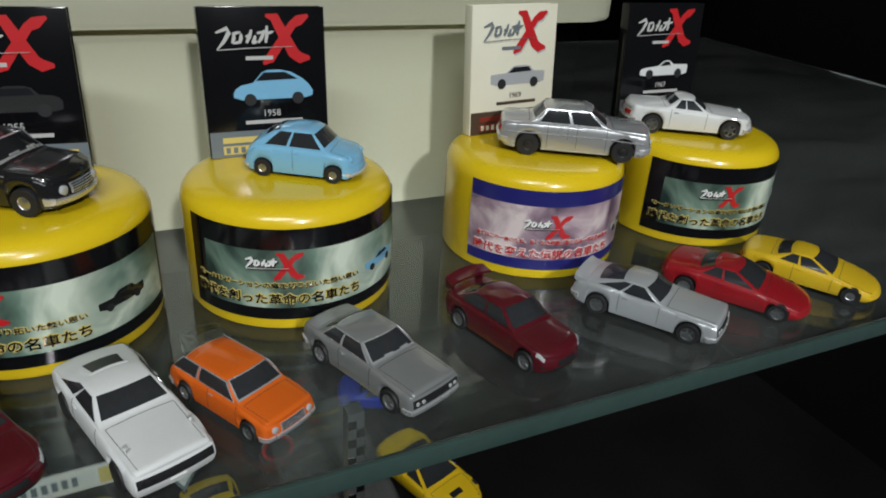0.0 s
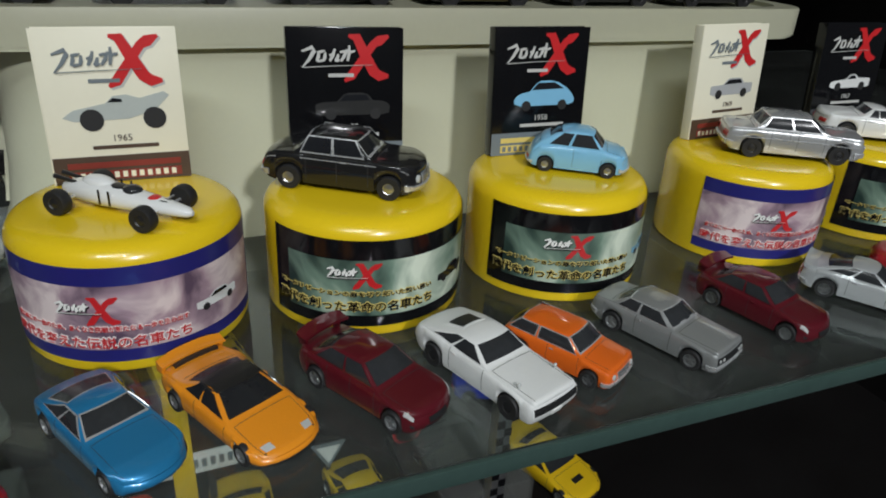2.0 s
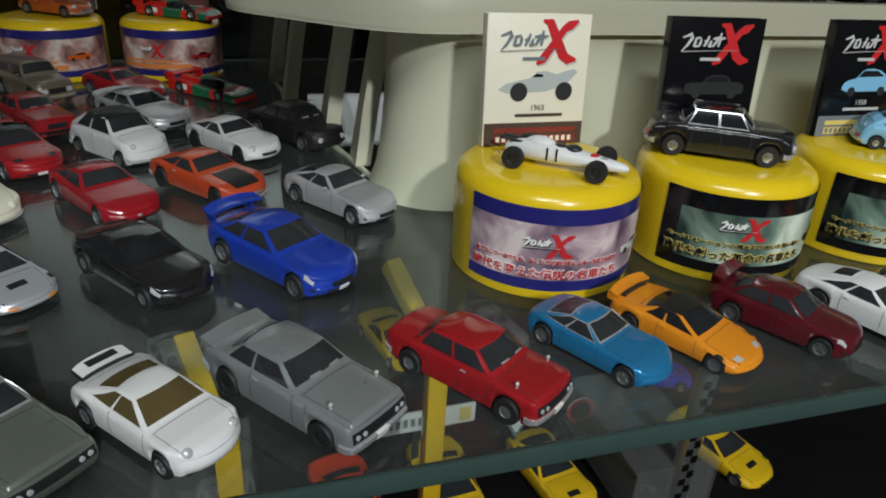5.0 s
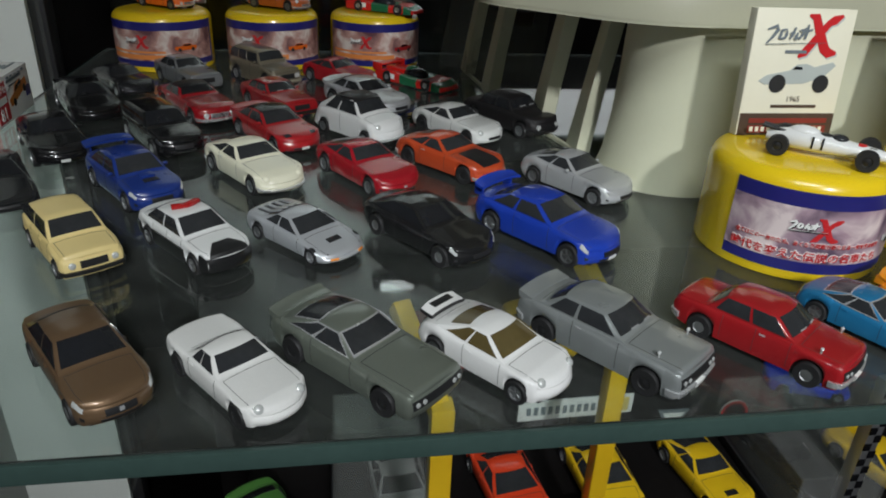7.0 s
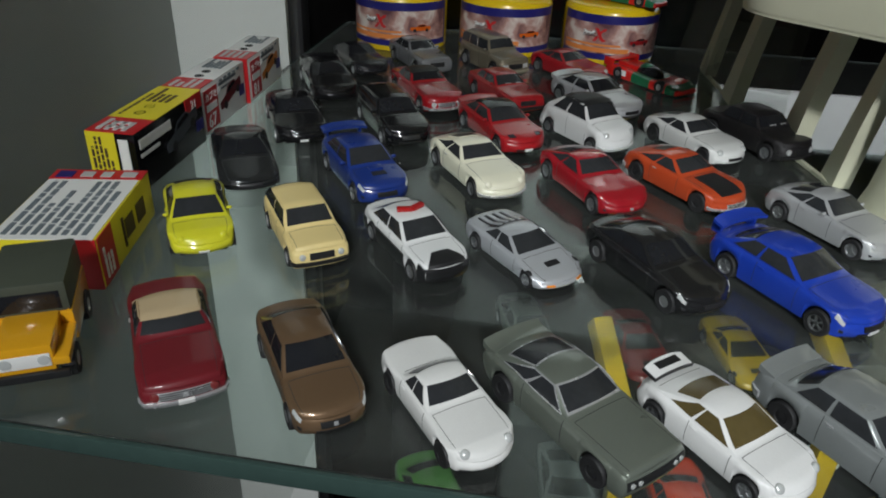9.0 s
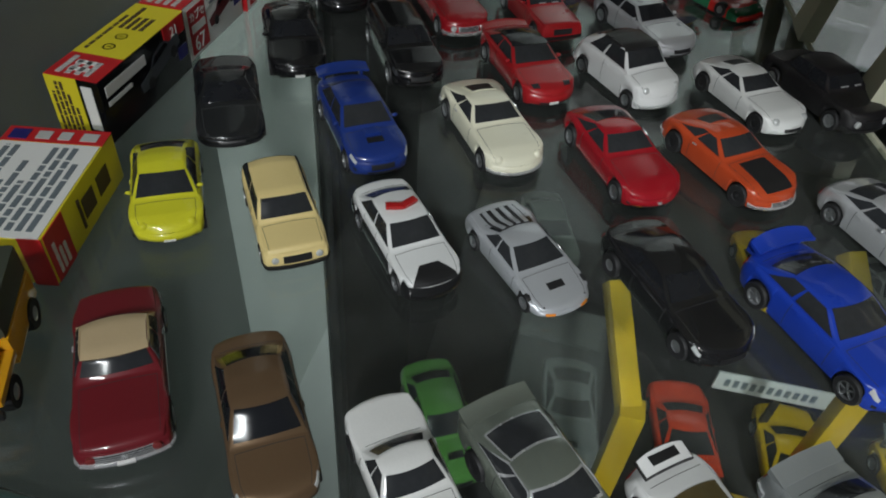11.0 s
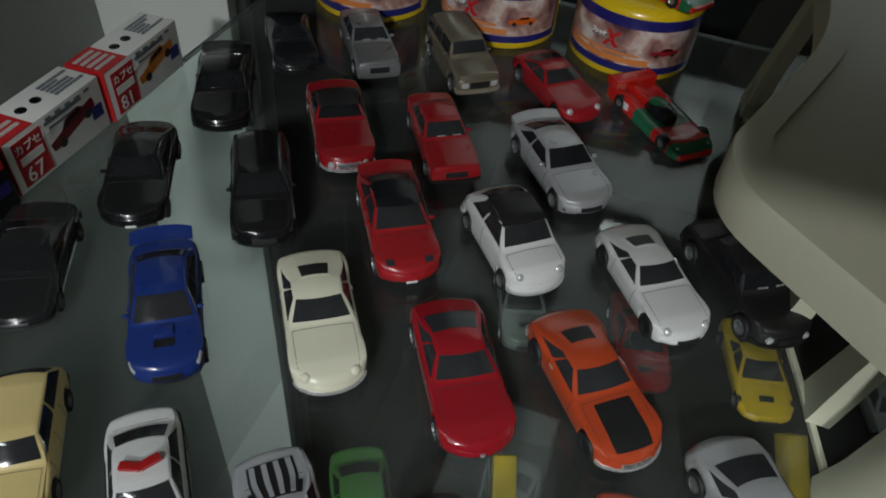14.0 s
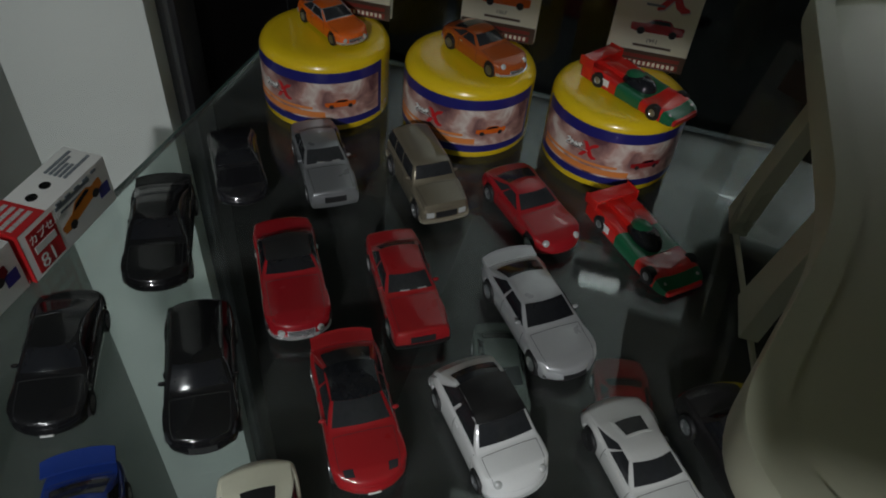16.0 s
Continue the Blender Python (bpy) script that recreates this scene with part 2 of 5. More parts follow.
def plate_2d(outline, thick=0.0002):
    """A thin printed shape in the x-z plane, facing -y."""
    bm = bmesh.new()
    a = [bm.verts.new((x, 0, z)) for x, z in outline]
    f = bm.faces.new(a)
    g = bmesh.ops.extrude_face_region(bm, geom=[f])
    bmesh.ops.translate(bm, vec=(0, -thick, 0), verts=[e for e in g["geom"] if isinstance(e, bmesh.types.BMVert)])
    return bm


def lettering(text, height, width=None, thick=0.00015, grow=0.0):
    """Text as a thin mesh in the x-z plane from x = 0, facing -y."""
    c = bpy.data.curves.new("lettering", "FONT")
    c.body, c.size, c.resolution_u, c.offset = text, 1.0, 2, grow
    ob = bpy.data.objects.new("lettering", c)
    scene.collection.objects.link(ob)
    bpy.context.view_layer.update()
    me = bpy.data.meshes.new_from_object(ob)
    bpy.data.objects.remove(ob)
    bm = bmesh.new()
    bm.from_mesh(me)
    bpy.data.meshes.remove(me)
    x0, x1 = min(v.co.x for v in bm.verts), max(v.co.x for v in bm.verts)
    y0, y1 = min(v.co.y for v in bm.verts), max(v.co.y for v in bm.verts)
    k = height / (y1 - y0)
    kx = width / (x1 - x0) if width else k
    for v in bm.verts:
        v.co = Vector(((v.co.x - x0) * kx, 0, (v.co.y - y0) * k))
    g = bmesh.ops.extrude_face_region(bm, geom=list(bm.faces))
    bmesh.ops.translate(bm, vec=(0, -thick, 0), verts=[e for e in g["geom"] if isinstance(e, bmesh.types.BMVert)])
    return bm


def moved(bm, m):
    bmesh.ops.transform(bm, matrix=m, verts=bm.verts)
    return bm


# ---- toy cars ----
def smooth_line(points, s, passes=2):
    xs, ys = zip(*points)
    fine = np.linspace(0, 1, 161)
    v = np.interp(fine, xs, ys)
    for _ in range(passes):
        p = np.pad(v, 2, mode="edge")
        v = (p[:-4] + 2 * p[1:-3] + 3 * p[2:-2] + 2 * p[3:-1] + p[4:]) / 9
    return np.interp(s, fine, v)


# outline of each kind, seen from the side: parts of the length and of the height.
# top: the whole silhouette; belt: the shoulder under the windows; cab: screen foot, screen top, roof end, rear foot.
SHAPES = {
    "sedan": dict(bow=.045, top=[(0, .46), (.015, .55), (.08, .60), (.30, .67), (.44, .965), (.50, 1), (.63, 1), (.73, .95), (.86, .74), (.975, .72), (1, .60)], belt=[(0, .44), (.05, .55), (.30, .63), (.90, .68), (1, .60)], cab=(.30, .45, .72, .86), wide=.40, high=.325),
    "box": dict(bow=.012, top=[(0, .60), (.008, .68), (.34, .72), (.46, .97), (.52, 1), (.66, 1), (.73, .965), (.835, .75), (.985, .72), (1, .66)], belt=[(0, .58), (.34, .67), (.84, .69), (1, .66)], cab=(.335, .465, .72, .835), wide=.39, high=.31, nose=.93, tumble=.70),
    "slope": dict(bow=.014, top=[(0, .58), (.008, .66), (.37, .71), (.50, .97), (.56, 1), (.63, .995), (.78, .89), (.95, .73), (1, .66)], belt=[(0, .56), (.37, .66), (.62, .68), (.75, .73), (.95, .69), (1, .62)], cab=(.37, .50, .66, .93), wide=.39, high=.30, nose=.93, tumble=.68),
    "saloon": dict(bow=.020, top=[(0, .58), (.01, .65), (.28, .69), (.40, .965), (.46, 1), (.63, 1), (.71, .96), (.79, .72), (.98, .70), (1, .62)], belt=[(0, .56), (.28, .65), (.80, .67), (1, .62)], cab=(.28, .405, .70, .79), wide=.385, high=.325, nose=.91, tumble=.70),
    "vintage": dict(bow=.045, top=[(0, .50), (.015, .60), (.10, .66), (.29, .68), (.375, .93), (.44, 1), (.62, 1), (.70, .94), (.77, .71), (.90, .68), (.97, .60), (1, .48)], belt=[(0, .48), (.10, .62), (.29, .645), (.78, .65), (.95, .60), (1, .48)], cab=(.29, .385, .69, .775), wide=.40, high=.348, tumble=.68),
    "coupe": dict(bow=.06, top=[(0, .44), (.02, .54), (.10, .61), (.32, .69), (.46, .965), (.53, 1), (.62, 1), (.73, .94), (.87, .76), (.97, .73), (1, .60)], belt=[(0, .42), (.08, .57), (.32, .645), (.88, .70), (1, .60)], cab=(.32, .47, .70, .87), wide=.41, high=.295, tumble=.68),
    "fast": dict(bow=.06, top=[(0, .40), (.03, .52), (.14, .63), (.37, .70), (.50, .965), (.56, 1), (.63, .99), (.79, .86), (.94, .70), (1, .52)], belt=[(0, .38), (.08, .55), (.18, .63), (.37, .65), (.65, .69), (.80, .76), (.93, .68), (1, .52)], cab=(.37, .505, .65, .90), wide=.41, high=.285, tumble=.64),
    "tail": dict(bow=.06, top=[(0, .44), (.03, .55), (.14, .64), (.29, .68), (.44, .965), (.51, 1), (.58, .99), (.76, .84), (.92, .68), (1, .50)], belt=[(0, .42), (.06, .56), (.14, .62), (.30, .64), (.62, .67), (.80, .74), (.93, .66), (1, .50)], cab=(.29, .445, .60, .82), wide=.43, high=.315, tumble=.62),
    "wedge": dict(bow=.05, top=[(0, .34), (.02, .42), (.31, .67), (.48, .965), (.54, 1), (.62, .99), (.76, .82), (.97, .76), (1, .64)], belt=[(0, .32), (.31, .62), (.62, .70), (.80, .75), (1, .64)], cab=(.31, .485, .64, .76), wide=.445, high=.26, tumble=.62),
    "hatch": dict(bow=.022, top=[(0, .54), (.012, .62), (.27, .68), (.39, .965), (.46, 1), (.76, .985), (.85, .93), (.965, .66), (1, .54)], belt=[(0, .52), (.27, .63), (.92, .66), (1, .54)], cab=(.27, .40, .84, .965), wide=.43, high=.37, nose=.90, tumble=.74),
    "wagon": dict(bow=.05, top=[(0, .46), (.02, .56), (.10, .61), (.30, .67), (.43, .965), (.50, 1), (.82, .985), (.89, .94), (.975, .66), (1, .54)], belt=[(0, .44), (.08, .57), (.30, .63), (.94, .66), (1, .54)], cab=(.30, .44, .88, .97), wide=.39, high=.32, tumble=.70),
    "beetle": dict(bow=.055, top=[(0, .36), (.03, .48), (.10, .58), (.25, .65), (.36, .93), (.43, .995), (.58, 1), (.72, .93), (.86, .74), (.95, .55), (1, .36)], belt=[(0, .34), (.08, .53), (.25, .60), (.70, .62), (.86, .60), (1, .34)], cab=(.25, .37, .66, .86), wide=.46, high=.43, tumble=.70),
    "dome": dict(bow=.055, top=[(0, .36), (.03, .48), (.12, .57), (.25, .64), (.40, .93), (.50, 1), (.58, 1), (.74, .90), (.88, .70), (.97, .52), (1, .36)], belt=[(0, .34), (.10, .54), (.25, .60), (.78, .65), (.90, .60), (1, .34)], cab=(.25, .41, .66, .84), wide=.45, high=.36, tumble=.64),
    "deck": dict(bow=.05, top=[(0, .50), (.02, .60), (.12, .68), (.40, .73), (.49, .97), (.54, 1), (.66, 1), (.72, .95), (.79, .76), (.95, .73), (1, .62)], belt=[(0, .48), (.10, .63), (.40, .69), (.80, .71), (.95, .69), (1, .60)], cab=(.40, .495, .70, .79), wide=.40, high=.285, tumble=.70),
    "rotary": dict(bow=.065, top=[(0, .42), (.02, .54), (.10, .62), (.37, .70), (.48, .965), (.53, 1), (.60, .99), (.69, .77), (.80, .76), (.97, .74), (1, .62)], belt=[(0, .40), (.08, .57), (.37, .65), (.70, .71), (.97, .72), (1, .62)], cab=(.37, .485, .60, .69), wide=.40, high=.285, tumble=.66),
    "roadster": dict(bow=.028, top=[(0, .54), (.012, .64), (.12, .70), (.37, .73), (.45, .97), (.50, 1), (.64, 1), (.69, .96), (.745, .76), (.96, .71), (1, .60)], belt=[(0, .52), (.10, .65), (.37, .69), (.75, .71), (1, .60)], cab=(.37, .455, .68, .745), wide=.41, high=.28, nose=.90, tumble=.72),
    "suv": dict(bow=.02, top=[(0, .52), (.012, .62), (.28, .67), (.36, .965), (.42, 1), (.90, .99), (.94, .95), (.985, .66), (1, .55)], belt=[(0, .50), (.28, .63), (.97, .65), (1, .55)], cab=(.28, .37, .93, .985), wide=.42, high=.42, nose=.92, tumble=.74),
    "truck": dict(bow=.015, top=[(0, .60), (.02, .68), (.06, .72), (.12, .96), (.18, 1), (.90, 1), (.95, .95), (.985, .66), (1, .55)], belt=[(0, .58), (.06, .66), (.97, .66), (1, .55)], cab=(.05, .12, .94, .985), wide=.46, high=.46, nose=.92, tumble=.78),
}
WHEELS = {}


def wheel_meshes(r, w, style):
    key = (round(r, 5), round(w, 5), style)
    if key in WHEELS:
        return WHEELS[key]
    ri = .60 if style == "spoke" else .47
    tyre = lathe([(r * ri, -w / 2), (r * .93, -w / 2), (r, -w * .32), (r, w * .32), (r * .93, w / 2), (r * ri, w / 2), (r * (ri - .02), w * .3)], 26, "y")
    rim = bmesh.new()
    if style == "spoke":
        for i in range(5):
            g = bmesh.ops.create_cube(rim, size=1)
            bmesh.ops.scale(rim, vec=(r * .56, w * .12, r * .15), verts=g["verts"])
            bmesh.ops.translate(rim, vec=(r * .30, w * .38, 0), verts=g["verts"])
            bmesh.ops.rotate(rim, cent=(0, 0, 0), matrix=Matrix.Rotation(2 * math.pi * i / 5, 3, "Y"), verts=g["verts"])
        ring = lathe([(r * .64, w * .30), (r * .64, w * .50), (r * .55, w * .50), (r * .53, w * .30)], 26, "y")
        me = bpy.data.meshes.new("rim")
        ring.to_mesh(me)
        ring.free()
        rim.from_mesh(me)
    else:
        dish = lathe([(r * .49, w * .30), (r * .47, w * .48), (r * .40, w * .40), (r * .2, w * .46), (0.00002, w * .50)], 22, "y")
        me = bpy.data.meshes.new("rim")
        dish.to_mesh(me)
        dish.free()
        rim.from_mesh(me)
    hub = lathe([(r * .45, w * .18), (r * .58, w * .24), (0.00002, w * .24)], 16, "y")
    out = []
    for nm, bm, mat in (("tyre", tyre, TYRE), ("rim", rim, BLACKP if style == "black" else RIM), ("hub", hub, BLACKP)):
        finish(bm)
        me = bpy.data.meshes.new(nm)
        bm.to_mesh(me)
        bm.free()
        me.materials.append(mat)
        out.append(me)
    WHEELS[key] = out
    return out


def add_wheels(root, xs, y, r, w, style):
    tyre, rim, hub = wheel_meshes(r, w, style)
    for x in xs:
        for side in (-1, 1):
            t = shared("wheel", tyre, root, pose(x, side * (y - w / 2), r, 0, 0, 0 if side > 0 else 180))
            shared("rim", rim, t, Matrix())
            shared("hub", hub, t, Matrix())


def toy_car(label, at, yaw, length, shape="sedan", color=(.5, .5, .5), metal=0.0, rough=0.30, group="", z=0.0, wheel="spoke", wing="", glass=SMOKE,
            frame=False, lamps="round", bumper=None, roof=None, bonnet=None, grille=True, mirrors=False, fender=False, doors=2, hue_lamp=LAMP_WHITE, plate=False, wide=1.0, high=1.0,
            lower=None, lightbar=False, stripe=None, base=(.185, .80), vents=False, hatch=False, slats=False, emblem=False):
    sh = SHAPES[shape]
    L, W, H = length, length * sh["wide"] * wide, length * sh["high"] * high
    root = new("toy_car")
    root.matrix_world = pose(at[0], at[1], z, 0, 0, yaw)
    tagged(root, label, "toy car", group)
    mat = paint(color, metal, rough)
    if max(color) < .03:
        glass = TINT
    rw, tw = L * {"suv": .090, "wedge": .067, "truck": .085}.get(shape, .074), L * .052
    wx = [L * (.5 - base[0]), L * (.5 - base[1])]
    ra, floor = rw * 1.17, rw * .60
    f0, f1, r1, r0 = sh["cab"]
    bow = L * sh.get("bow", .05)
    nose = sh.get("nose", .80)
    tumble = sh.get("tumble", .68)
    fine = np.linspace(0, 1, 161)
    tops = smooth_line(sh["top"], fine, 1) * H
    belts = np.minimum(smooth_line(sh["belt"], fine, 2) * H, tops - .022 * H)
    halves = smooth_line([(0, nose), (.03, min(.99, nose + .09)), (.12, .985), (.28, 1), (.76, 1), (.92, .97), (.975, .93), (1, .86)], fine, 1) * W / 2
    lows = np.minimum(smooth_line([(0, floor * 1.2), (.05, floor), (.1, floor * .95), (.9, floor), (.97, floor * 1.25), (1, floor * 1.6)], fine, 1), belts * .5)
    high_belt = float(np.interp((f1 + r1) / 2, fine, belts))
    RIBS = [(.93, 0), (.972, .18), (.995, .40), (1.0, .58), (.992, .78), (.972, .91), (.935, .985)]

    def at_s(v):
        return [float(np.interp(v, fine, a)) for a in (tops, belts, halves, lows)]

    def shift(v, y, q, hw):
        """How far a point lies behind its station: rounded nose and tail, bowed screens."""
        ff, fr = max(0, 1 - v / .14), max(0, 1 - (1 - v) / .14)
        a = min(1, abs(y) / hw)
        d = -bow * ff * a ** 2.4 + bow * .7 * fr * a ** 2.4 - L * .018 * (ff ** 4 - fr ** 4) * abs(2 * q - 1) ** 2
        return d

    def roof_point(v, u):
        """On the upper skin: bonnet, screen, roof, rear screen or boot; u from -1 to 1 across."""
        t, b, hw, lo = at_s(v)
        c = min(.042 * H, (t - b) * .92)
        hf = min(1, max(0, (t - c - b) / (H - .042 * H - high_belt)))
        yb = .905 * hw
        ye = yb + (tumble * W / 2 - yb) * hf
        sweep = min(1, max(0, (v - f0 + .05) / .06)) * min(1, max(0, (f1 + .12 - v) / .12))
        back = min(1, max(0, (r0 + .04 - v) / .06)) * min(1, max(0, (v - r1 + .10) / .12))
        x = L * (.5 - v) + shift(v, ye * u, .9, hw) - L * .026 * sweep * (u * u - .35) * min(1, hf * 4) + L * .020 * back * (u * u - .35) * min(1, hf * 4)
        return Vector((x, ye * u, t - c * abs(u) ** 2.2))

    def flank(v, k):
        """On the lower side; k counts the ribs from the sill up."""
        t, b, hw, lo = at_s(v)
        y = float(np.interp(k, range(7), [r[0] for r in RIBS])) * hw
        q = float(np.interp(k, range(7), [r[1] for r in RIBS]))
        return Vector((L * (.5 - v) + shift(v, y, q, hw), y, lo + (b - lo) * q))

    def side_glass(v, h):
        """On the cabin's side; h from the belt to the roof's edge."""
        yb = .905 * W / 2
        bulge = .014 * W * math.sin(math.pi * min(1, max(0, h)))
        b = at_s(v)[1]
        return Vector((L * (.5 - v), yb + (tumble * W / 2 - yb) * h + bulge, b + (H * .958 - b) * h))

    s = set(np.linspace(0, 1, 49)) | {.004, .012, f0, f1, r0, r1}
    for x in wx:
        for k in (-1.02, -1, -.94, -.8, -.6, -.3, 0, .3, .6, .8, .94, 1, 1.02):
            s.add(.5 - (x + k * ra) / L)
    s = sorted(v for v in s if 0 <= v <= 1)
    bm = bmesh.new()
    rows = []
    for v in s:
        t, b, hw, lo = at_s(v)
        x = L * (.5 - v)
        arch = lo
        for c in wx:
            if abs(x - c) <= ra:
                arch = max(arch, rw + math.sqrt(max(0, ra * ra - (x - c) ** 2)))
        arch = min(arch, lo + (b - lo) * .86)
        flare = 1 + .016 * sum(max(0, 1 - abs(x - c) / (ra * 1.5)) for c in wx)
        side = []
        for y, q in RIBS:
            yy = y * hw * (flare if q < .8 else 1)
            side.append(Vector((x + shift(v, yy, q, hw), yy, arch + (b - arch) * q)))
        edge = roof_point(v, 1)
        foot = Vector((edge.x, .905 * hw, b))
        bulge = .014 * W * min(1, max(0, (edge.z - b) / (.3 * H)))
        side += [foot, foot.lerp(edge, .35) + Vector((0, bulge * .8, 0)), foot.lerp(edge, .7) + Vector((0, bulge, 0)), edge.lerp(foot, .04)]
        side += [roof_point(v, u) for u in (.95, .86, .7, .5, .25, 0)]
        rows.append([bm.verts.new(p) for p in side] + [bm.verts.new((p.x, -p.y, p.z)) for p in side[-2::-1]])
    for a, b in zip(rows, rows[1:]):
        for j in range(len(a) - 1):
            bm.faces.new((a[j], a[j + 1], b[j + 1], b[j]))
    for row, v in ((rows[0], 0.0), (rows[-1], 1.0)):
        n = len(row)
        for j in range(n // 2):
            a, b, c, d = row[j], row[j + 1], row[n - 2 - j], row[n - 1 - j]
            if j + 1 == n - 2 - j:
                bm.faces.new((a, b, d))
            elif a.co != d.co:
                cols = [(a, b)]
                hw = at_s(v)[2]
                for k in range(1, 6):
                    pair = []
                    for p, q in ((a, d), (b, c)):
                        y = p.co.y * (1 - k / 3)
                        fade = (p.co.y / hw) ** 2.4 - (abs(y) / hw) ** 2.4
                        pair.append(bm.verts.new((p.co.x + (bow if v == 0 else -bow * .7) * fade, y, p.co.z)))
                    cols.append(tuple(pair))
                cols.append((d, c))
                for (p, q), (p2, q2) in zip(cols, cols[1:]):
                    bm.faces.new((p, q, q2, p2))
    bmesh.ops.remove_doubles(bm, verts=bm.verts, dist=L * 1e-4)
    part("body", bm, mat, root, "", 38)
    part("chassis", block(bmesh.new(), -L * .44, L * .44, -W / 2 + tw * 1.15, W / 2 - tw * 1.15, floor * .75, H * .42, L * .01), BLACKP, root)

    def sheet(name, grid, off, material, label="", inner=.004, side=1):
        """A thin plate laid on the skin, from a grid of points on it."""
        nv, nu = len(grid), len(grid[0])
        bm = bmesh.new()
        up, dn = [], []
        for j in range(nv):
            ru, rd = [], []
            for i in range(nu):
                t1 = grid[j][min(nu - 1, i + 1)] - grid[j][max(0, i - 1)]
                t2 = grid[min(nv - 1, j + 1)][i] - grid[max(0, j - 1)][i]
                nrm = t1.cross(t2).normalized() * side
                ru.append(bm.verts.new(grid[j][i] + nrm * L * off))
                rd.append(bm.verts.new(grid[j][i] - nrm * L * inner))
            up.append(ru)
            dn.append(rd)
        for j in range(nv - 1):
            for i in range(nu - 1):
                bm.faces.new((up[j][i], up[j][i + 1], up[j + 1][i + 1], up[j + 1][i]))
        ra_ = up[0] + [r[-1] for r in up[1:]] + up[-1][-2::-1] + [r[0] for r in up[-2:0:-1]]
        rb_ = dn[0] + [r[-1] for r in dn[1:]] + dn[-1][-2::-1] + [r[0] for r in dn[-2:0:-1]]
        for i in range(len(ra_)):
            k = (i + 1) % len(ra_)
            bm.faces.new((ra_[i], ra_[k], rb_[k], rb_[i]))
        bmesh.ops.delete(bm, geom=[vv for rr in dn for vv in rr if not vv.link_faces], context="VERTS")
        return part(name, bm, material, root, label, 30)

    def top_sheet(name, v0, v1, u0, u1, material, off=.0035, label="", taper=1.0, nv=9, nu=9):
        """On the upper skin from v0 to v1; taper narrows its end at v1."""
        grid = []
        for j in range(nv):
            v = v0 + (v1 - v0) * j / (nv - 1)
            k = 1 + (taper - 1) * j / (nv - 1)
            grid.append([roof_point(v, (u0 + (u1 - u0) * i / (nu - 1)) * k) for i in range(nu)])
        return sheet(name, grid, off, material, label, .004, 1 if v1 > v0 else -1)

    def side_sheet(name, corners, material, off=.0035, label=""):
        """On both cabin sides: corners (v, h) low front, low rear, high rear, high front."""
        (a, ha), (b, hb), (c, hc), (d, hd) = corners
        for sgn in (1, -1):
            grid = []
            for j in range(5):
                q = j / 4
                row = []
                for i in range(7):
                    w = i / 6
                    v = (a + (b - a) * w) * (1 - q) + (d + (c - d) * w) * q
                    h = (ha + (hb - ha) * w) * (1 - q) + (hd + (hc - hd) * w) * q
                    p = side_glass(v, h)
                    row.append(Vector((p.x, p.y * sgn, p.z)))
                grid.append(row)
            sheet(name, grid, off, material, label, .004, sgn)

    def skin(name, v0, v1, k0, k1, material, nv=6, nk=5, off=.004, label=""):
        for sgn in (1, -1):
            grid = []
            for j in range(nk + 1):
                k = k0 + (k1 - k0) * j / nk
                row = []
                for i in range(nv + 1):
                    p = flank(v0 + (v1 - v0) * i / nv, k)
                    row.append(Vector((p.x, p.y * sgn, p.z)))
                grid.append(row)
            sheet(name, grid, off, material, label, .002, sgn)

    def nose_sheet(name, y0, y1, z0, z1, material, off=.004, label="", tail=False):
        """On the upright front (or rear) face."""
        t, b, hw, lo = at_s(1.0 if tail else 0.0)
        grid = []
        for j in range(4):
            q = z0 + (z1 - z0) * j / 3
            row = []
            for i in range(9):
                y = (y0 + (y1 - y0) * i / 8) * hw
                x = L * .5 + shift(0, y, q, hw) if not tail else -L * .5 + shift(1, y, q, hw)
                row.append(Vector((x, y, lo + (b - lo) * q)))
            grid.append(row)
        return sheet(name, grid, off, material, label, .003, -1 if tail else 1)

    if lower:
        skin("lower_panel", .285, .71, .1, 3.6, paint(lower), 10, 4, .010, "black painted lower side")
        skin("lower_panel", .885, 1.0, .3, 3.4, paint(lower), 6, 4, .010, "black painted lower side")
        skin("front_panel", 0, .085, .3, 5.4, paint(lower), 6, 5, .010, "black painted nose")
        nose_sheet("front_panel", -.98, .98, .05, 1.0, paint(lower), .010, "black painted nose")
    add_wheels(root, wx, W / 2 + L * .003, rw, tw, wheel)

    # panes, each a hair proud of the skin, with its frame under it
    if roof:
        roof_mat = roof if not isinstance(roof, tuple) else paint(roof)
        top_sheet("roof_panel", f1 - .005, r1 + .01, -.97, .97, roof_mat, .006, "contrasting roof panel", nv=13, nu=11)
        if roof is not TINT:
            side_sheet("roof_side", ((r1 - .03, .55), (r1 + .04, .30), (r1 - .01, 1.0), (f1 + .02, 1.0)), roof_mat, .003, "contrasting roof side")
    trim = CHROME if frame else None
    rear_v0, rear_v1 = r1 + .012, r1 + (r0 - r1) * (.80 if r0 - r1 < .18 else .62)
    for nm, a, b, ua in (("windscreen", f0 + .022, f1 - .006, .90), ("rear_window", rear_v1, rear_v0, .84)):
        if hatch and nm == "rear_window":
            continue
        if trim:
            g = .010 if b > a else -.010
            top_sheet("window_frame", a - g, b + g, -ua - .05, ua + .05, trim, .0014)
        top_sheet(nm, a, b, -ua, ua, glass, .0030)
    sides = {2: ((0.0, .56), (.62, 1.0)), 4: ((0.0, .46), (.51, 1.0)), 3: ((0.0, .36), (.40, .68), (.72, 1.0))}[doors]
